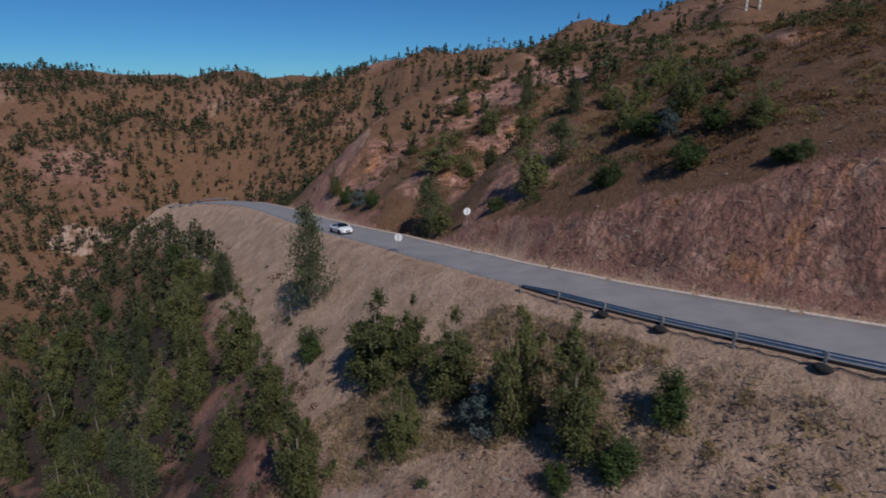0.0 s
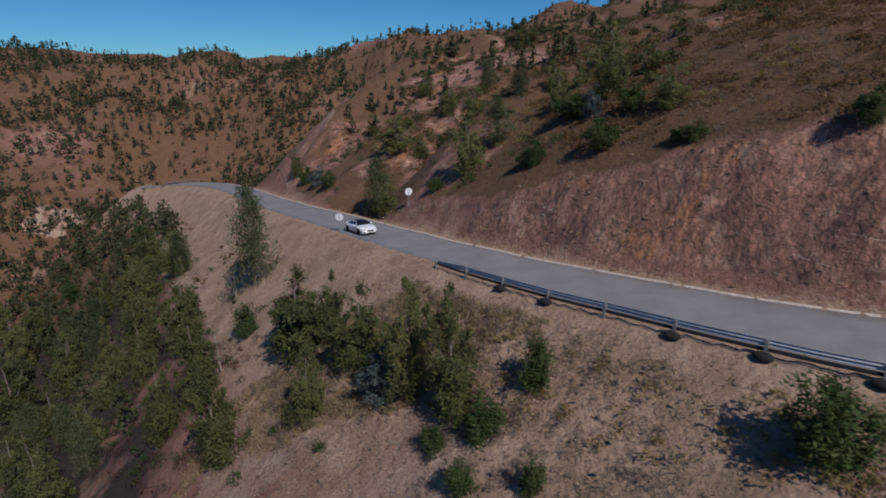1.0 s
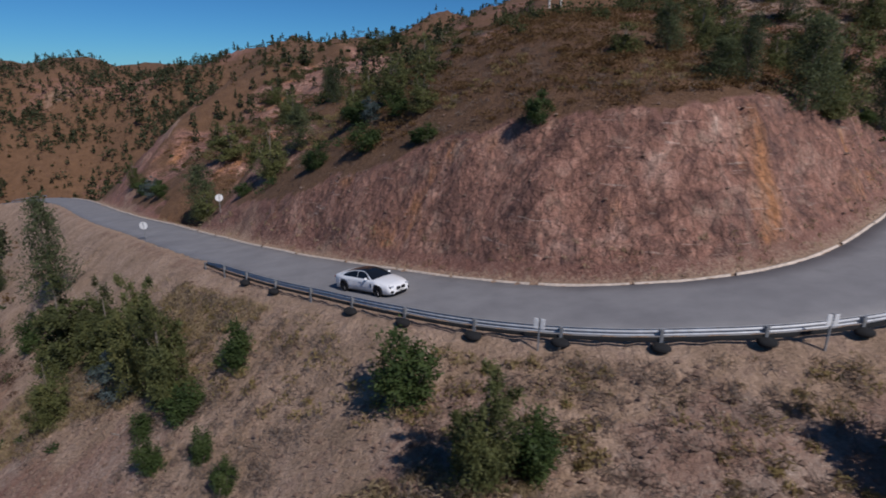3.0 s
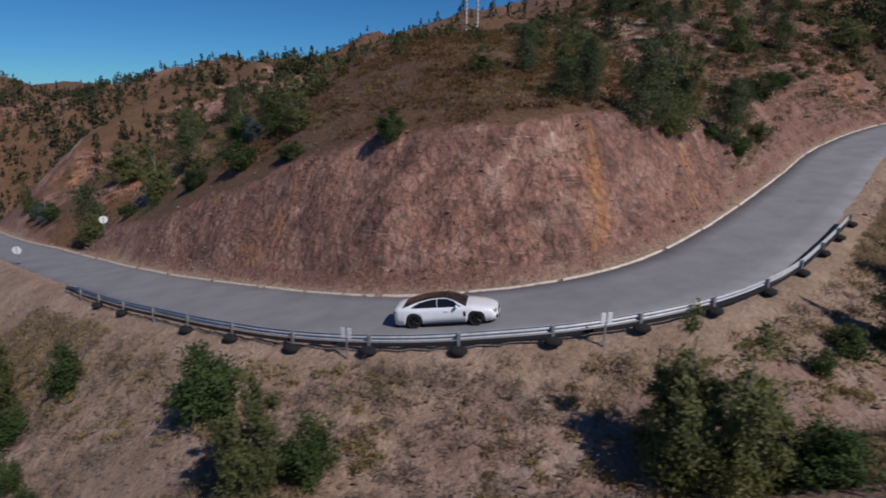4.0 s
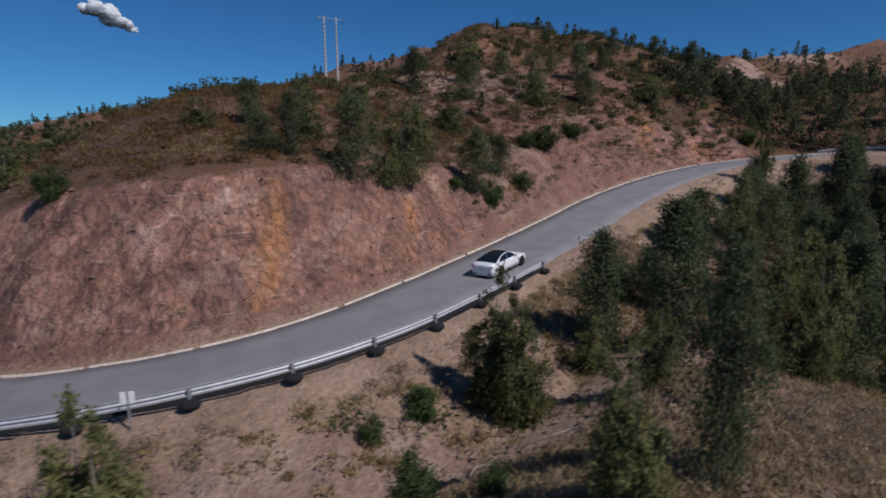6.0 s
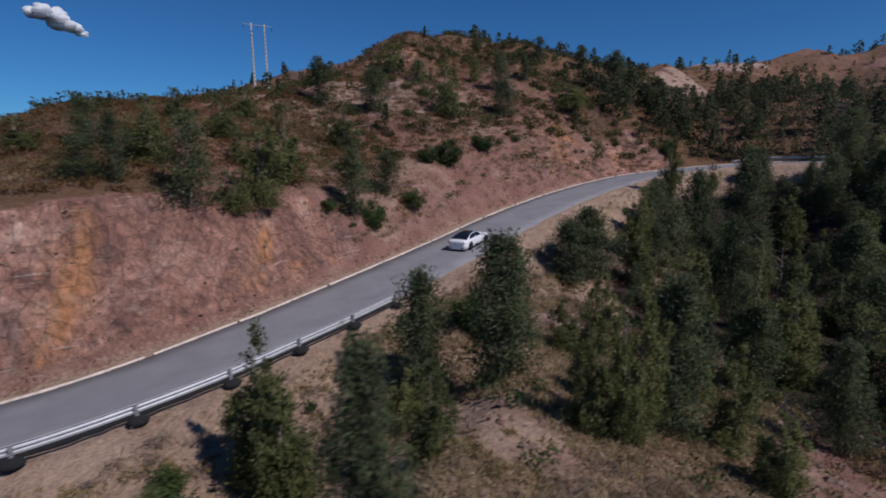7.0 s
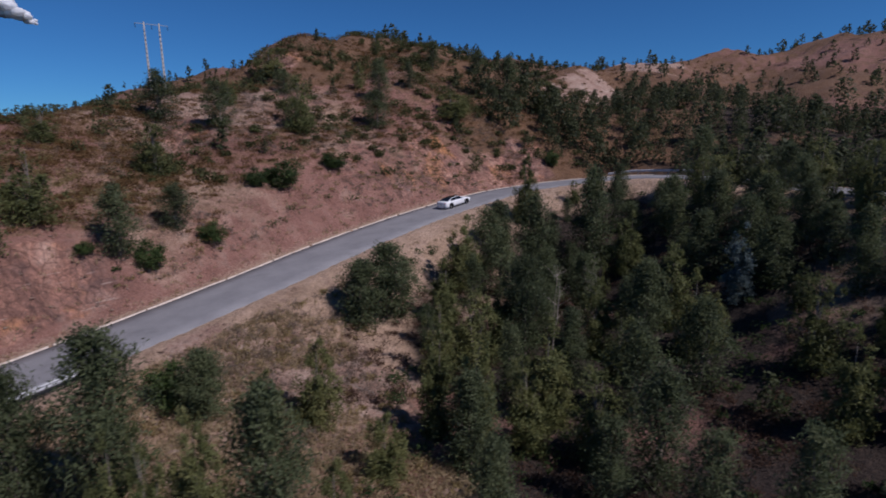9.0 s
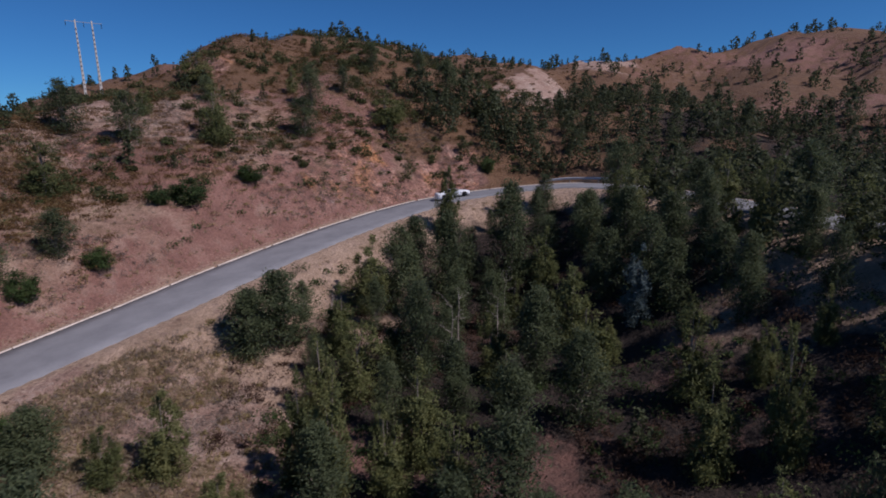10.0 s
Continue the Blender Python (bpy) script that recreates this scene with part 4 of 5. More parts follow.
def bare_tree(x, y, tall, seed):
    rng = np.random.default_rng(seed)
    root = new("bare_tree")
    root.location = (x, y, float(land(np.array([x]), np.array([y]))[0]) - 0.15)
    bm = bmesh.new()
    p, ring = Vector((0, 0, 0)), []
    for k in range(6):
        q = p + Vector((rng.normal() * 0.09, rng.normal() * 0.09, tall / 6))
        limb(bm, p, q, 0.075 * (1 - k / 7), 0.075 * (1 - (k + 1) / 7))
        ring.append(q)
        p = q
    part("trunk", bm, DEADWOOD, root)
    for k in range(11):
        a = ring[int(rng.integers(1, 6))]
        t = rng.uniform(0, 6.28)
        b = a + Vector((math.cos(t), math.sin(t), rng.uniform(0.2, 0.9))) * rng.uniform(0.4, 1.1)
        bm = bmesh.new()
        limb(bm, a, b, 0.016, 0.008, 5)
        for e in range(2):
            limb(bm, b, b + Vector((rng.normal(), rng.normal(), abs(rng.normal()))) * 0.3, 0.007, 0.003, 4)
        part("branch", bm, DEADWOOD, root)
    return tagged(root, "pale leafless dead young tree on the slope", "tree", "bare trees in the wood")


for k, (x, y, h) in enumerate([(84, 13.5, 6.0), (87.5, 17, 5.5), (90, 15, 5.0), (-13, 39, 4.5), (-16, 52, 3.5), (78, 21, 4.0), (3.0, 25.5, 4.0), (-4.5, 36, 3.5), (95, 20, 5.5), (24.85, -3.9, 5.9)]):
    bare_tree(x, y, h, 70 + k)


def fallen_branch(x, y, ln, turn, seed):
    rng = np.random.default_rng(seed)
    root = new("fallen_branch")
    base = Vector((x, y, float(land(np.array([x]), np.array([y]))[0])))
    root.location = base
    bm = bmesh.new()
    d = Vector((math.cos(radians(turn)), math.sin(radians(turn)), 0))
    pts = []
    for k in range(6):
        q = Vector((x, y, 0)) + d * ln * k / 5 + Vector((rng.normal() * 0.12, rng.normal() * 0.12, 0))
        q.z = float(land(np.array([q.x]), np.array([q.y]))[0]) + 0.05
        pts.append(q - base)
    for k in range(5):
        limb(bm, pts[k], pts[k + 1], 0.034 * (1 - k / 7), 0.034 * (1 - (k + 1) / 7))
    part("stem", bm, DEADWOOD, root)
    for k in range(9):
        a = pts[int(rng.integers(1, 6))]
        bm = bmesh.new()
        b = a + Vector((rng.normal() * 0.35, rng.normal() * 0.35, abs(rng.normal()) * 0.25))
        limb(bm, a, b, 0.012, 0.007, 5)
        limb(bm, b, b + Vector((rng.normal() * 0.2, rng.normal() * 0.2, abs(rng.normal()) * 0.15)), 0.007, 0.003, 4)
        part("twig", bm, DEADWOOD, root)
    return tagged(root, "pale dry fallen branch lying on bare soil", "branch")


for k, (x, y, ln, a) in enumerate([(34.5, 3.2, 3.2, 75), (37.5, 1.8, 2.6, 40), (41.5, 2.5, 2.4, 20), (46, 2.0, 2.8, 150), (62, 9.5, 3.0, 60), (69, 13, 2.5, 120), (2.6, 21.5, 2.4, 10), (-1.5, 27.5, 2.2, 60)]):
    fallen_branch(x, y, ln, a, 90 + k)


# ---- guard rails, signs, poles ----
STEEL = plain("galvanised_steel", (0.5, 0.51, 0.525), 0.5, 0.08, 0.15, 4)
OLD_STEEL = plain("weathered_post_steel", (0.33, 0.34, 0.35), 0.6, 0.5, 0.2, 8)
RUBBER = plain("black_rubber", (0.011, 0.011, 0.012), 0.95, 0, 0.3, 8)
WHITE = plain("white_sheet_metal", (0.78, 0.78, 0.77), 0.5, 0, 0.06, 5)
CONCRETE = plain("pale_concrete", (0.52, 0.48, 0.43), 0.9, 0, 0.15, 3)
DARK = plain("dark_fitting_and_recess", (0.03, 0.03, 0.035), 0.5)
KERB_MAT = plain("pale_dusty_kerb", (0.6, 0.5, 0.41), 0.95, 0, 0.25, 5)


def box(bm, x0, x1, y0, y1, z0, z1, m=None):
    v = [bm.verts.new((x, y, z)) for x in (x0, x1) for y in (y0, y1) for z in (z0, z1)]
    for f in ((0, 1, 3, 2), (4, 6, 7, 5), (0, 4, 5, 1), (2, 3, 7, 6), (0, 2, 6, 4), (1, 5, 7, 3)):
        bm.faces.new([v[k] for k in f])
    if m:
        bmesh.ops.transform(bm, matrix=m, verts=v)
    return v


def tube(bm, a, b, r, sides=10):
    ra = r if isinstance(r, tuple) else (r, r)
    limb(bm, a, b, *ra, sides)
    a, b = Vector(a), Vector(b)
    q = (b - a).to_track_quat("Z", "Y").to_matrix()
    for p, rr in ((a, ra[0]), (b, ra[1])):
        bm.faces.new([bm.verts.new(p + q @ Vector((math.cos(k * 2 * math.pi / sides) * rr, math.sin(k * 2 * math.pi / sides) * rr, 0))) for k in range(sides)])


def ground_z(p):
    return float(land(np.array([p.x]), np.array([p.y]))[0])


WAVE = [(0.0, 0.0), (0.035, 0.02), (0.075, 0.085), (0.115, 0.02), (0.155, 0.0), (0.195, 0.02), (0.235, 0.085), (0.275, 0.02), (0.31, 0.0)]


def guard_rail(s0, s1, off, towards, step=4.0, pads=True, label=""):
    """A W-beam rail along the road; off(s) is its distance from the kerb line, towards the sign of the side that faces the traffic."""
    root = new("guard_rail")
    fine = np.linspace(s0, s1, 400)
    track = np.array([on_road(q, off(q))[:] for q in fine])
    length = np.r_[0, np.cumsum(np.linalg.norm(np.diff(track, axis=0), axis=1))]
    n = int(length[-1] / step)
    stops = np.interp(np.arange(n + 2) * step, length, fine)
    base = on_road(s0, off(s0))
    root.location = base
    up_at = 0.37
    for i in range(n):
        rows = []
        for s in np.linspace(stops[i], stops[i + 1] + 0.1, 7):
            q = on_road(s, off(s))
            side = (on_road(s, off(s) + 0.5 * towards) - q).normalized()
            low = -0.25 * max(0.0, 1 - (s - s0) / 3.0)
            front = [q + side * (0.10 + w) + Vector((0, 0, up_at + low + h)) - base for h, w in WAVE]
            back = [v - side * 0.006 for v in reversed(front)]
            rows.append(front + back + front[:1])
        me_ob = strip("beam", rows, STEEL)
        me_ob.parent = root
        if pads:
            # added black band under the beam, standing for the rail's shadow
            shade_rows = []
            for s in np.linspace(stops[i], stops[i + 1] + 0.05, 7):
                q = on_road(s, off(s)) - base
                side = (on_road(s, off(s) + 0.5 * towards) - q - base).normalized()
                ring = [q + side * w + Vector((0, 0, h)) for w, h in ((0.02, 0.17), (0.02, 0.33), (0.05, 0.34), (0.05, 0.16))]
                shade_rows.append(ring + ring[:1])
            strip("lower_strip", shade_rows, RUBBER).parent = root
    for i in range(n + 1):
        s = stops[i]
        q = on_road(s, off(s))
        z = min(ground_z(q), q.z)
        turn = pose(0, 0, 0, 0, 0, heading(s))
        bm = bmesh.new()
        m = Matrix.Translation(q - base) @ turn
        low = -0.25 * max(0.0, 1 - (s - s0) / 3.0)
        box(bm, -0.06, 0.06, -0.035, 0.035, z - q.z - 0.4, up_at + low + 0.30, m)
        box(bm, -0.07, 0.07, 0.035 * towards, 0.10 * towards, up_at + low + 0.05, up_at + low + 0.27, m)
        part("post", bm, OLD_STEEL, root)
        if pads and i > 1 and i != 4:
            bm = bmesh.new()
            bmesh.ops.create_uvsphere(bm, u_segments=18, v_segments=9, radius=0.5)
            for v in bm.verts:
                k = 1 + 0.12 * noise.noise((v.co.x * 4 + i, v.co.y * 4, v.co.z * 4))
                v.co = Vector((v.co.x * 0.78 * k, v.co.y * 0.62 * k, max(v.co.z * 0.36 * k, -0.2)))
            bmesh.ops.transform(bm, matrix=Matrix.Translation((q.x - base.x, q.y - base.y, z - base.z + 0.14)) @ turn @ pose(0, -0.12 * towards, 0), verts=bm.verts)
            for f in bm.faces:
                f.smooth = True
            part("post_pad", bm, RUBBER, root, "black rubber pad round the foot of the post")
    return tagged(root, label, "guard rail")


S_RAIL0, S_RAIL1 = 167.6, 222.5
guard_rail(S_RAIL0, S_RAIL1, lambda s: -(np.interp(s, L_S, L_W) + np.interp(s, [196, 203, 212, 222], [1.05, 0.8, 0.7, 0.8])), 1, 3.7, True, "grey galvanised guard rail with black post pads along the bend")
guard_rail(4, 32, lambda s: 1.0, -1, 4.0, False, "grey galvanised guard rail at the far bend")
guard_rail(s_near(119, 34.5) - 4, s_near(121.5, 27) + 2, lambda s: 1.6, -1, 4.0, False, "grey galvanised guard rail on the outer side of the far bend")


def kerb_edge():
    """The pale dusty lip along the hill side of the road, in pieces."""
    s = 60.0
    root = tagged(new("kerb"), "pale dusty low kerb along the hill side of the road", "kerb", kind="structure")
    while s < s_near(119, 34.5):
        ln = RNG.uniform(3.0, 7.5)
        rows = []
        for q in np.linspace(s, s + ln, 6):
            wob = 0.05 * noise.noise((q * 0.8, 2.2, 0))
            rows.append([on_road(q, 0.23 + wob, -0.1), on_road(q, 0.19 + wob, 0.06), on_road(q, 0.10 + wob, 0.07), on_road(q, 0.05 + wob, 0.055), on_road(q, 0.01 + wob, -0.1)])
        strip("kerb_stone", rows, KERB_MAT).parent = root
        s += ln + RNG.uniform(0.05, 0.5)


kerb_edge()


def round_sign(x, y, disc_up, face_to, label):
    p = Vector((x, y, 0))
    p.z = ground_z(p)
    root = new("road_sign")
    root.location = p
    root.rotation_euler = (0, 0, radians(face_to))
    bm = bmesh.new()
    tube(bm, (0, 0, -0.3), (0, 0, disc_up + 0.3), 0.035)
    part("post", bm, OLD_STEEL, root)
    bm = bmesh.new()
    tube(bm, (0, -0.04, disc_up), (0, -0.06, disc_up), 0.40, 28)
    part("disc", bm, WHITE, root, "round white sheet metal disc")
    bm = bmesh.new()
    box(bm, -0.03, 0.03, -0.09, -0.062, disc_up - 0.36, disc_up + 0.36)
    part("rib", bm, OLD_STEEL, root)
    return tagged(root, label, "road sign")


round_sign(2.4, 55.0, 1.75, 20, "round white road sign on a grey post, on the hill side")
round_sign(-4.6, 52.3, 1.6, -5, "round white road sign seen from behind, on the valley verge")


def marker(s, label):
    d = -(np.interp(s, L_S, L_W) + 1.4)
    q = on_road(s, d)
    root = new("marker_post")
    root.location = (q.x, q.y, ground_z(q))
    root.rotation_euler = (0, 0, radians(heading(s)))
    bm = bmesh.new()
    box(bm, -0.03, 0.03, -0.03, 0.03, -0.3, 1.45)
    part("post", bm, OLD_STEEL, root)
    for k in (-1, 1):
        bm = bmesh.new()
        box(bm, k * 0.13 - 0.095, k * 0.13 + 0.095, -0.055, -0.032, 0.98, 1.43)
        bmesh.ops.bevel(bm, geom=bm.edges[:], offset=0.01, segments=2, affect="EDGES")
        part("plate", bm, WHITE, root, "white rectangular plate")
    return tagged(root, label, "marker post", "marker posts behind the rail")


marker(193.3, "thin grey post with two white plates behind the rail")
marker(200.2, "thin grey post with two white plates behind the rail")


def power_line():
    root = new("power_line_tower")
    x, y = 68.2, 128.0
    z = ground_z(Vector((x, y, 0))) - 3.4
    root.location = (x, y, z)
    root.rotation_euler = (0, 0, radians(8))
    for k in (-1.55, 1.55):
        bm = bmesh.new()
        v = box(bm, -0.28, 0.28, -0.22, 0.22, -1.0, 19.2)
        for w in v:
            if w.co.z > 5:
                w.co.x, w.co.y = w.co.x * 0.45, w.co.y * 0.5
            w.co.x += k
        part("pole", bm, CONCRETE, root, "pale concrete pole")
        # dark blocks on the pole's front paint the shade inside its openings
        for n in range(18):
            bm = bmesh.new()
            h = 1.0 + n * 0.95
            box(bm, k - 0.11 + 0.003 * n, k + 0.11 - 0.003 * n, -0.225, -0.20 + 0.006 * n, h, h + 0.32)
            part("recess", bm, DARK, root)
    bm = bmesh.new()
    box(bm, -3.4, 3.4, -0.05, 0.05, 18.75, 18.85)
    part("crossarm", bm, OLD_STEEL, root)
    for k in (-3.3, 0, 3.3):
        bm = bmesh.new()
        for q in range(5):
            tube(bm, (k, 0, 18.73 - q * 0.2), (k, 0, 18.6 - q * 0.2), (0.10, 0.06), 8)
        part("insulator", bm, DARK, root)
    return tagged(root, "two pale concrete poles with a crossarm on the ridge", "power pole")


power_line()


def cloud():
    """A small fair-weather cloud: a heap of uneven lumps, flatter below, far off."""
    m = Mat("white_cloud", 1.0)
    m.color((0.93, 0.94, 0.95))
    inside, both = m.n.new("ShaderNodeBsdfTranslucent"), m.n.new("ShaderNodeMixShader")
    inside.inputs["Color"].default_value = (0.95, 0.96, 0.97, 1)
    both.inputs[0].default_value = 0.5
    m.l.new(m.b.outputs[0], both.inputs[1])
    m.l.new(inside.outputs[0], both.inputs[2])
    m.l.new(both.outputs[0], m.n["Material Output"].inputs["Surface"])
    rng = np.random.default_rng(12)
    bm = bmesh.new()
    c = Vector((-294, 3513, 668))
    for k in range(46):
        q = rng.uniform(-1, 1)
        r = (17 + 32 * max(0.0, 1 - abs(q + 0.15)) ** 0.8) * rng.uniform(0.55, 1.1)
        p = Vector((q * 118, rng.normal() * 24, -q * 44 + abs(rng.normal()) * 26 * (1 - abs(q)) + rng.normal() * 8))
        got = bmesh.ops.create_icosphere(bm, subdivisions=3, radius=r)
        for v in got["verts"]:
            d = v.co.copy()
            v.co = d * (1 + 0.3 * noise.noise(d * 0.035 + Vector((k, 0, 0))) + 0.16 * noise.noise(d * 0.09 + Vector((0, k, 0))))
            v.co.z *= 0.8 if d.z > 0 else 0.55
            v.co += p + c
    for f in bm.faces:
        f.smooth = True
    return tagged(part("cloud", bm, m.m), "small white fair-weather cloud in the blue sky", "cloud")


cloud()


# ---- the car ----
PAINT = Mat("white_car_paint", 0.28)
PAINT.color(PAINT.mix(PAINT.span(PAINT.noise(3, 3), 0.3, 0.7), (0.80, 0.81, 0.82), (0.84, 0.84, 0.84)))
PAINT.b.inputs["Coat Weight"].default_value = 0.6
PAINT.b.inputs["Coat Roughness"].default_value = 0.06
PAINT = PAINT.m
BLACK_GLOSS = plain("black_gloss_roof", (0.012, 0.011, 0.012), 0.12, 0, 0.1)
GLASS = plain("dark_tinted_glass", (0.010, 0.012, 0.015), 0.05, 0, 0.1)
GRILLE = plain("black_grille", (0.012, 0.012, 0.013), 0.35)
RIM = plain("dark_alloy", (0.05, 0.05, 0.055), 0.35, 0.8)
LAMP = plain("clear_lamp_lens", (0.45, 0.48, 0.52), 0.1, 0.2)
RED = plain("red_tail_lens", (0.42, 0.012, 0.012), 0.15)
PLATE = plain("plate_white", (0.75, 0.75, 0.72), 0.5)


def curve(points):
    px, py = zip(*points)
    return lambda x: float(np.interp(x, px, py))


deck = curve([(-2.54, 0.80), (-2.5, 0.93), (-2.3, 0.99), (-1.9, 1.00), (-1.0, 0.965), (0.0, 0.94), (0.9, 0.945), (1.3, 0.92), (1.8, 0.84), (2.2, 0.75), (2.42, 0.66), (2.54, 0.56)])
half = curve([(-2.54, 0.66), (-2.48, 0.80), (-2.3, 0.90), (-1.9, 0.95), (-1.3, 0.965), (-0.6, 0.93), (0.2, 0.925), (0.9, 0.94), (1.45, 0.955), (1.9, 0.93), (2.25, 0.86), (2.44, 0.74), (2.54, 0.56)])
roof = curve([(-2.18, 0.995), (-1.9, 1.085), (-1.5, 1.215), (-1.1, 1.31), (-0.7, 1.365), (-0.2, 1.39), (0.1, 1.375), (0.4, 1.29), (0.8, 1.10), (1.12, 0.935)])
AXLES = (1.50, -1.52)
R_WHEEL = 0.355


def low_edge(x):
    z = 0.19 + 0.10 * max(0, abs(x) - 2.25)
    for a in AXLES:
        if abs(x - a) < 0.41:
            z = max(z, R_WHEEL + math.sqrt(0.41**2 - (x - a) ** 2))
    return z


def section(x):
    w, zb, zl = half(x), deck(x), low_edge(x)
    mid = max(0.52, zl + 0.02)
    flare = 0.02 * sum(math.exp(-(((x - a) / 0.4) ** 2)) for a in AXLES)
    pts = [(w * 0.80, zl), (w * 0.965 + flare, zl), (w * 0.99 + flare, min(mid, zb - 0.14)), (w * 0.975 + flare, zb - 0.16), (w * 0.93, zb - 0.045), (w * 0.86, zb), (w * 0.5, zb + 0.028), (0.0, zb + 0.038)]
    return pts + [(-y, z) for y, z in pts[-2::-1]]


def loft(bm, xs, fn, caps=True):
    rings = [[bm.verts.new((x, y, z)) for y, z in fn(x)] for x in xs]
    for a, b in zip(rings, rings[1:]):
        for i in range(len(a) - 1):
            bm.faces.new((a[i], a[i + 1], b[i + 1], b[i]))
    if caps:
        bm.faces.new(rings[0][::-1]), bm.faces.new(rings[-1])
    for f in bm.faces:
        f.smooth = len(f.verts) == 4
    bmesh.ops.recalc_face_normals(bm, faces=bm.faces)


def build_car():
    root = new("car")
    xs = sorted(set(np.round(np.concatenate([np.linspace(-2.54, 2.54, 75)] + [[a - 0.41, a + 0.41, a - 0.40, a + 0.40] for a in AXLES]), 3)))
    bm = bmesh.new()
    loft(bm, xs, section)
    body = part("body", bm, PAINT, root, "white painted body")
    bm = bmesh.new()
    box(bm, -2.3, 2.3, -0.72, 0.72, 0.17, 0.72)
    part("underbody", bm, GRILLE, root)

    def shell(x, zt):
        """Half width of the cabin at a height."""
        k = (zt - deck(x)) / 0.43
        return half(x) * 0.87 - 0.235 * k - 0.03 * k * k

    def cabin(name, xa, xb, material, n=16):
        bm = bmesh.new()
        rows = []
        for x in np.linspace(xa, xb, n):
            zr = roof(x)
            ye = shell(x, zr - 0.035) if zr - deck(x) > 0.05 else half(x) * 0.84
            rows.append([bm.verts.new((x, y * ye, zr - 0.035 * abs(y) ** 3)) for y in (-1, -0.8, -0.45, 0, 0.45, 0.8, 1)])
        for a, b in zip(rows, rows[1:]):
            for i in range(6):
                bm.faces.new((a[i], a[i + 1], b[i + 1], b[i])).smooth = True
        bmesh.ops.recalc_face_normals(bm, faces=bm.faces)
        if sum(f.normal.z for f in bm.faces) < 0:
            bmesh.ops.reverse_faces(bm, faces=bm.faces)
        return part(name, bm, material, root)

    cabin("roof", -1.12, 0.12, BLACK_GLOSS)["label"] = "gloss black roof"
    cabin("windscreen", 0.125, 1.10, GLASS)
    cabin("rear_window", -2.05, -1.125, GLASS)

    for k in (-1, 1):
        def wall(name, xa, xb, lo, hi, material, out=0.0, n=22):
            bm = bmesh.new()
            rows = []
            for x in np.linspace(xa, xb, n):
                zb, zt = deck(x) - 0.005, roof(x) - 0.033
                zt = max(zt, zb + 0.01)
                row = []
                for q in (lo(x), (lo(x) + hi(x)) / 2, hi(x)):
                    z = zb + (zt - zb) * q
                    row.append(bm.verts.new((x, k * (shell(x, z) + out), z)))
                rows.append(row)
            for a, b in zip(rows, rows[1:]):
                for i in range(2):
                    bm.faces.new((a[i], a[i + 1], b[i + 1], b[i])).smooth = True
            bmesh.ops.recalc_face_normals(bm, faces=bm.faces)
            return part(name, bm, material, root)

        wall("cabin_side", -2.1, 1.08, lambda x: 0.0, lambda x: 1.0, PAINT)
        end = curve([(-1.62, 0.10), (-1.45, 0.58), (-1.2, 0.84), (-0.6, 0.92), (0.2, 0.92), (0.5, 0.85), (0.82, 0.16)])
        for name, xa, xb in (("rear_side_window", -1.62, -0.36), ("front_side_window", -0.33, 0.80)):
            wall(name, xa, xb, lambda x: 0.03, end, GLASS, 0.006)
        bm = bmesh.new()
        bmesh.ops.create_uvsphere(bm, u_segments=12, v_segments=8, radius=0.1, matrix=Matrix.Translation((0.62, k * 0.98, 1.0)) @ Matrix.Diagonal((0.75, 1.2, 0.8, 1)))
        box(bm, 0.55, 0.66, k * 0.82 - 0.03, k * 0.90 + 0.03, 0.94, 0.98)
        part("mirror", bm, PAINT, root)
        bm = bmesh.new()
        box(bm, 0.93, 1.02, k * 0.945 - 0.01, k * 0.945 + 0.012, 0.52, 0.74)
        part("side_vent", bm, GRILLE, root)
        bm = bmesh.new()
        box(bm, 2.24, 2.50, k * 0.60 - 0.16, k * 0.60 + 0.14, 0.575, 0.675)
        bmesh.ops.bevel(bm, geom=bm.edges[:], offset=0.03, segments=2, affect="EDGES")
        part("headlight", bm, LAMP, root)
        bm = bmesh.new()
        box(bm, -2.53, -2.30, k * 0.60 - 0.22, k * 0.60 + 0.25, 0.78, 0.86)
        bmesh.ops.bevel(bm, geom=bm.edges[:], offset=0.025, segments=2, affect="EDGES")
        part("tail_light", bm, RED, root)
        bm = bmesh.new()
        box(bm, 2.40, 2.575, k * 0.19 - 0.165, k * 0.19 + 0.165, 0.40, 0.60)
        bmesh.ops.bevel(bm, geom=bm.edges[:], offset=0.03, segments=2, affect="EDGES")
        part("grille", bm, GRILLE, root)
        bm = bmesh.new()
        box(bm, 2.30, 2.53, k * 0.58 - 0.14, k * 0.58 + 0.12, 0.27, 0.42)
        bmesh.ops.bevel(bm, geom=bm.edges[:], offset=0.02, segments=2, affect="EDGES")
        part("air_intake", bm, GRILLE, root)
        bm = bmesh.new()
        box(bm, -2.56, -2.40, k * 0.58 - 0.11, k * 0.58 + 0.11, 0.27, 0.36)
        part("exhaust", bm, GRILLE, root)
        for x in (0.1, -0.95):
            bm = bmesh.new()
            box(bm, x - 0.12, x + 0.10, k * 0.925 - 0.01, k * 0.925 + 0.015, 0.765, 0.79)
            part("door_handle", bm, PAINT, root)
        bm = bmesh.new()
        box(bm, -1.05, 1.05, k * 0.915 - 0.03, k * 0.915 + 0.02, 0.17, 0.215)
        part("sill", bm, GRILLE, root)
    bm = bmesh.new()
    box(bm, -2.5, -2.30, -0.62, 0.62, 0.20, 0.36)
    part("diffuser", bm, GRILLE, root)
    bm = bmesh.new()
    box(bm, 2.36, 2.57, -0.5, 0.5, 0.20, 0.30)
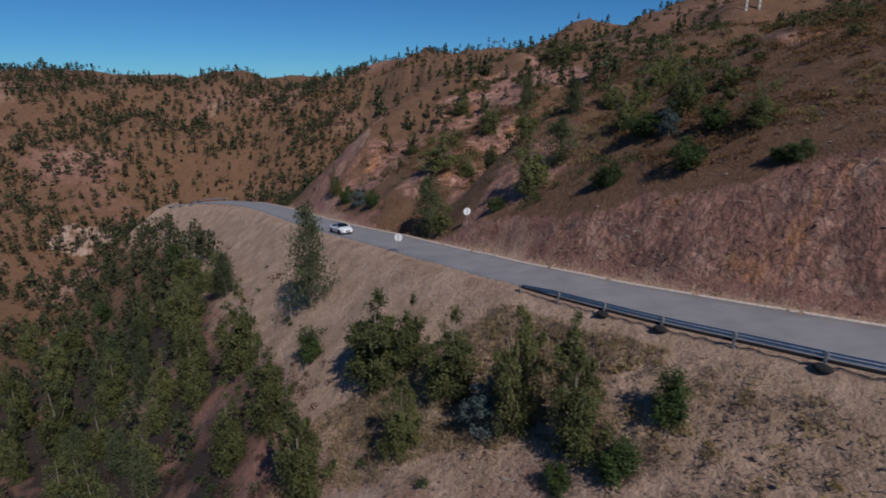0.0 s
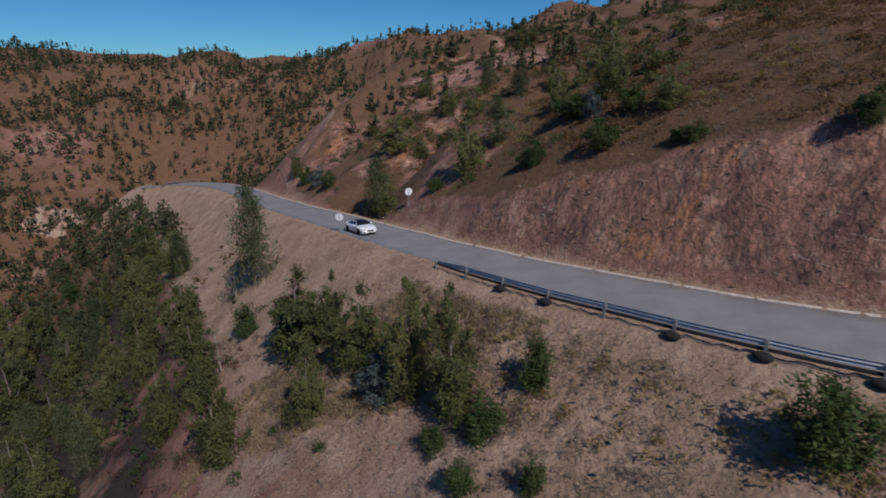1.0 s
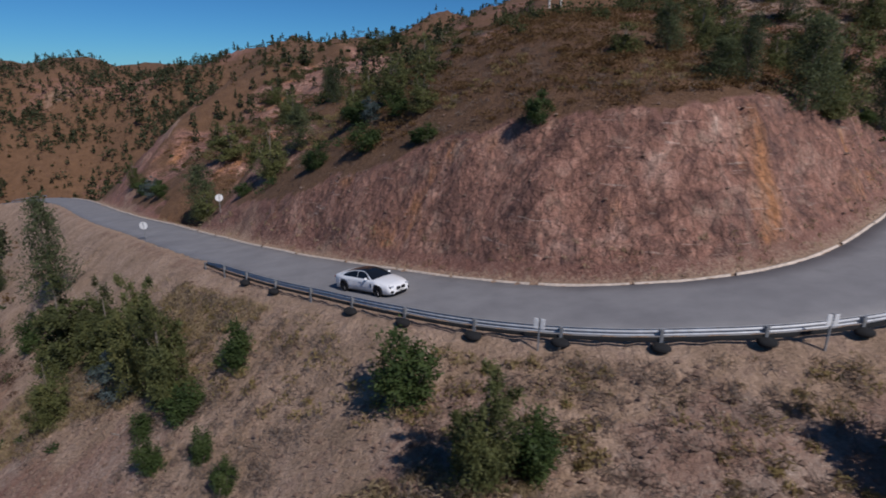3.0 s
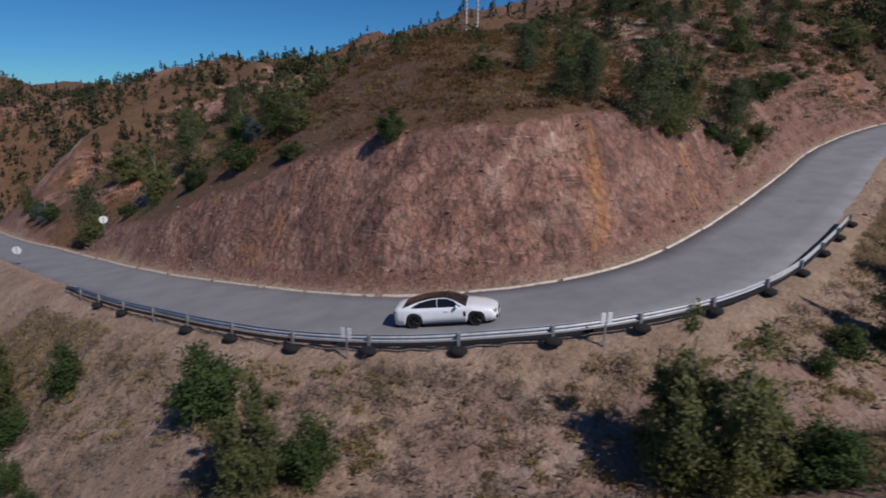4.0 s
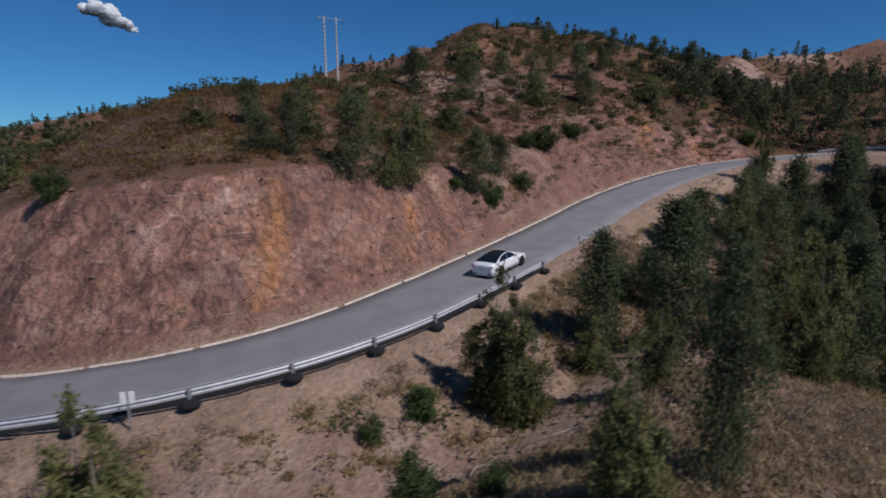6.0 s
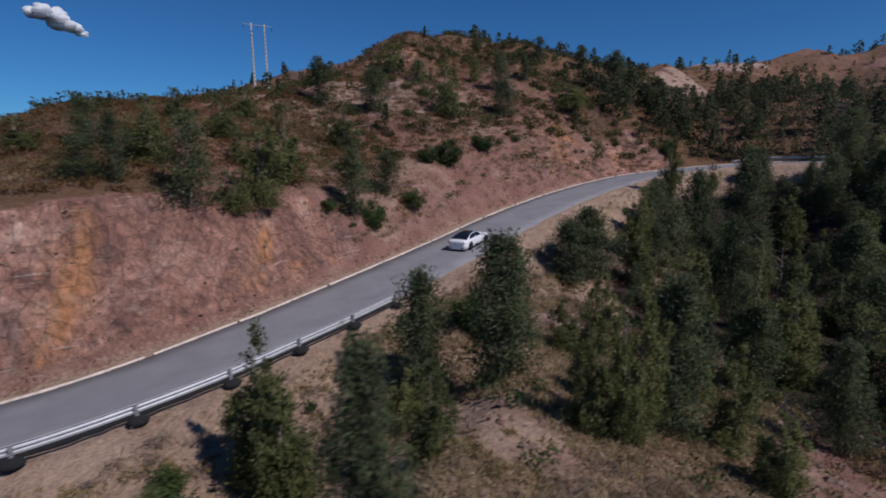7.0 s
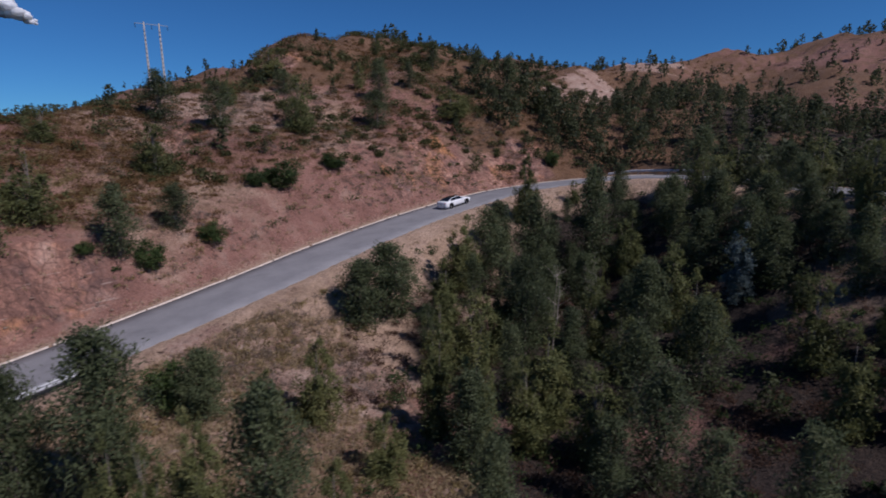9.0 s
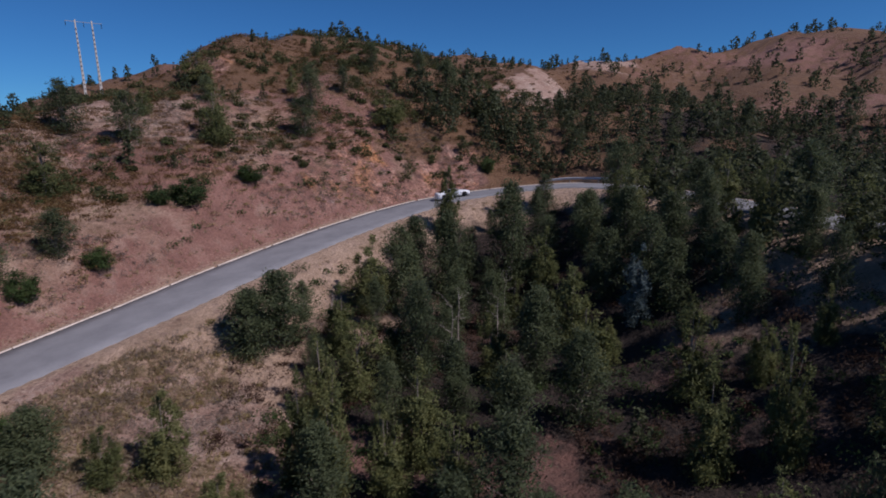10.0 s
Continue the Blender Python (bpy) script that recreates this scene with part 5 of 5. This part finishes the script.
    bmesh.ops.bevel(bm, geom=bm.edges[:], offset=0.02, segments=2, affect="EDGES")
    part("lower_intake", bm, GRILLE, root)
    for x, z in ((2.585, 0.32), (-2.555, 0.56)):
        bm = bmesh.new()
        box(bm, x - 0.012, x + 0.012, -0.26, 0.26, z, z + 0.11)
        plate = part("number_plate", bm, PLATE, root)
        bm = bmesh.new()
        e = math.copysign(0.014, x)
        box(bm, min(x, x + e), max(x, x + e), -0.2, 0.2, z + 0.035, z + 0.075)
        part("bar", bm, DARK, plate)
    wheels = []
    for a in AXLES:
        for k in (-1, 1):
            hub = new("wheel")
            hub.parent = root
            hub.location = (a, k * 0.855, R_WHEEL)
            bm = bmesh.new()
            n = 32
            prof = [(0.245, -0.11), (0.33, -0.125), (0.352, -0.10), (0.355, 0.0), (0.352, 0.10), (0.33, 0.125), (0.245, 0.11)]
            rings = [[bm.verts.new((math.cos(t) * r, y, math.sin(t) * r)) for r, y in prof] for t in np.linspace(0, 2 * math.pi, n, endpoint=False)]
            for i in range(n):
                for j in range(len(prof)):
                    bm.faces.new((rings[i][j], rings[i][(j + 1) % len(prof)], rings[(i + 1) % n][(j + 1) % len(prof)], rings[(i + 1) % n][j]))
            bmesh.ops.recalc_face_normals(bm, faces=bm.faces)
            part("tyre", bm, RUBBER, hub)
            bm = bmesh.new()
            tube(bm, (0, k * -0.02, 0), (0, k * 0.01, 0), 0.25, 28)
            tube(bm, (0, k * 0.01, 0), (0, k * 0.10, 0), 0.055, 12)
            for q in range(5):
                for e in (-0.14, 0.14):
                    t = q * 2 * math.pi / 5 + e
                    limb(bm, (math.cos(t) * 0.05, k * 0.085, math.sin(t) * 0.05), (math.cos(t) * 0.245, k * 0.10, math.sin(t) * 0.245), 0.02, 0.024, 5)
            part("rim", bm, RIM, hub)
            wheels.append(hub)
    tagged(root, "white four-door coupe with black roof driving on the asphalt", "car")
    return root, wheels


car, wheels = build_car()
car.scale = (0.915, 0.915, 0.915)


def motions():
    t0, s0, d0 = zip(*CAR_RUN)
    walk(car, [(t, car_pose(np.interp(t, t0, s0), np.interp(t, t0, d0))) for t in np.arange(0, 10.01, 0.25)])
    for w in wheels:
        p = w.location.copy()
        walk(w, [(t, Matrix.Translation(p) @ pose(0, 0, 0, 0, 600 * t % 360)) for t in np.arange(0, 10.01, 0.1)])


motions()
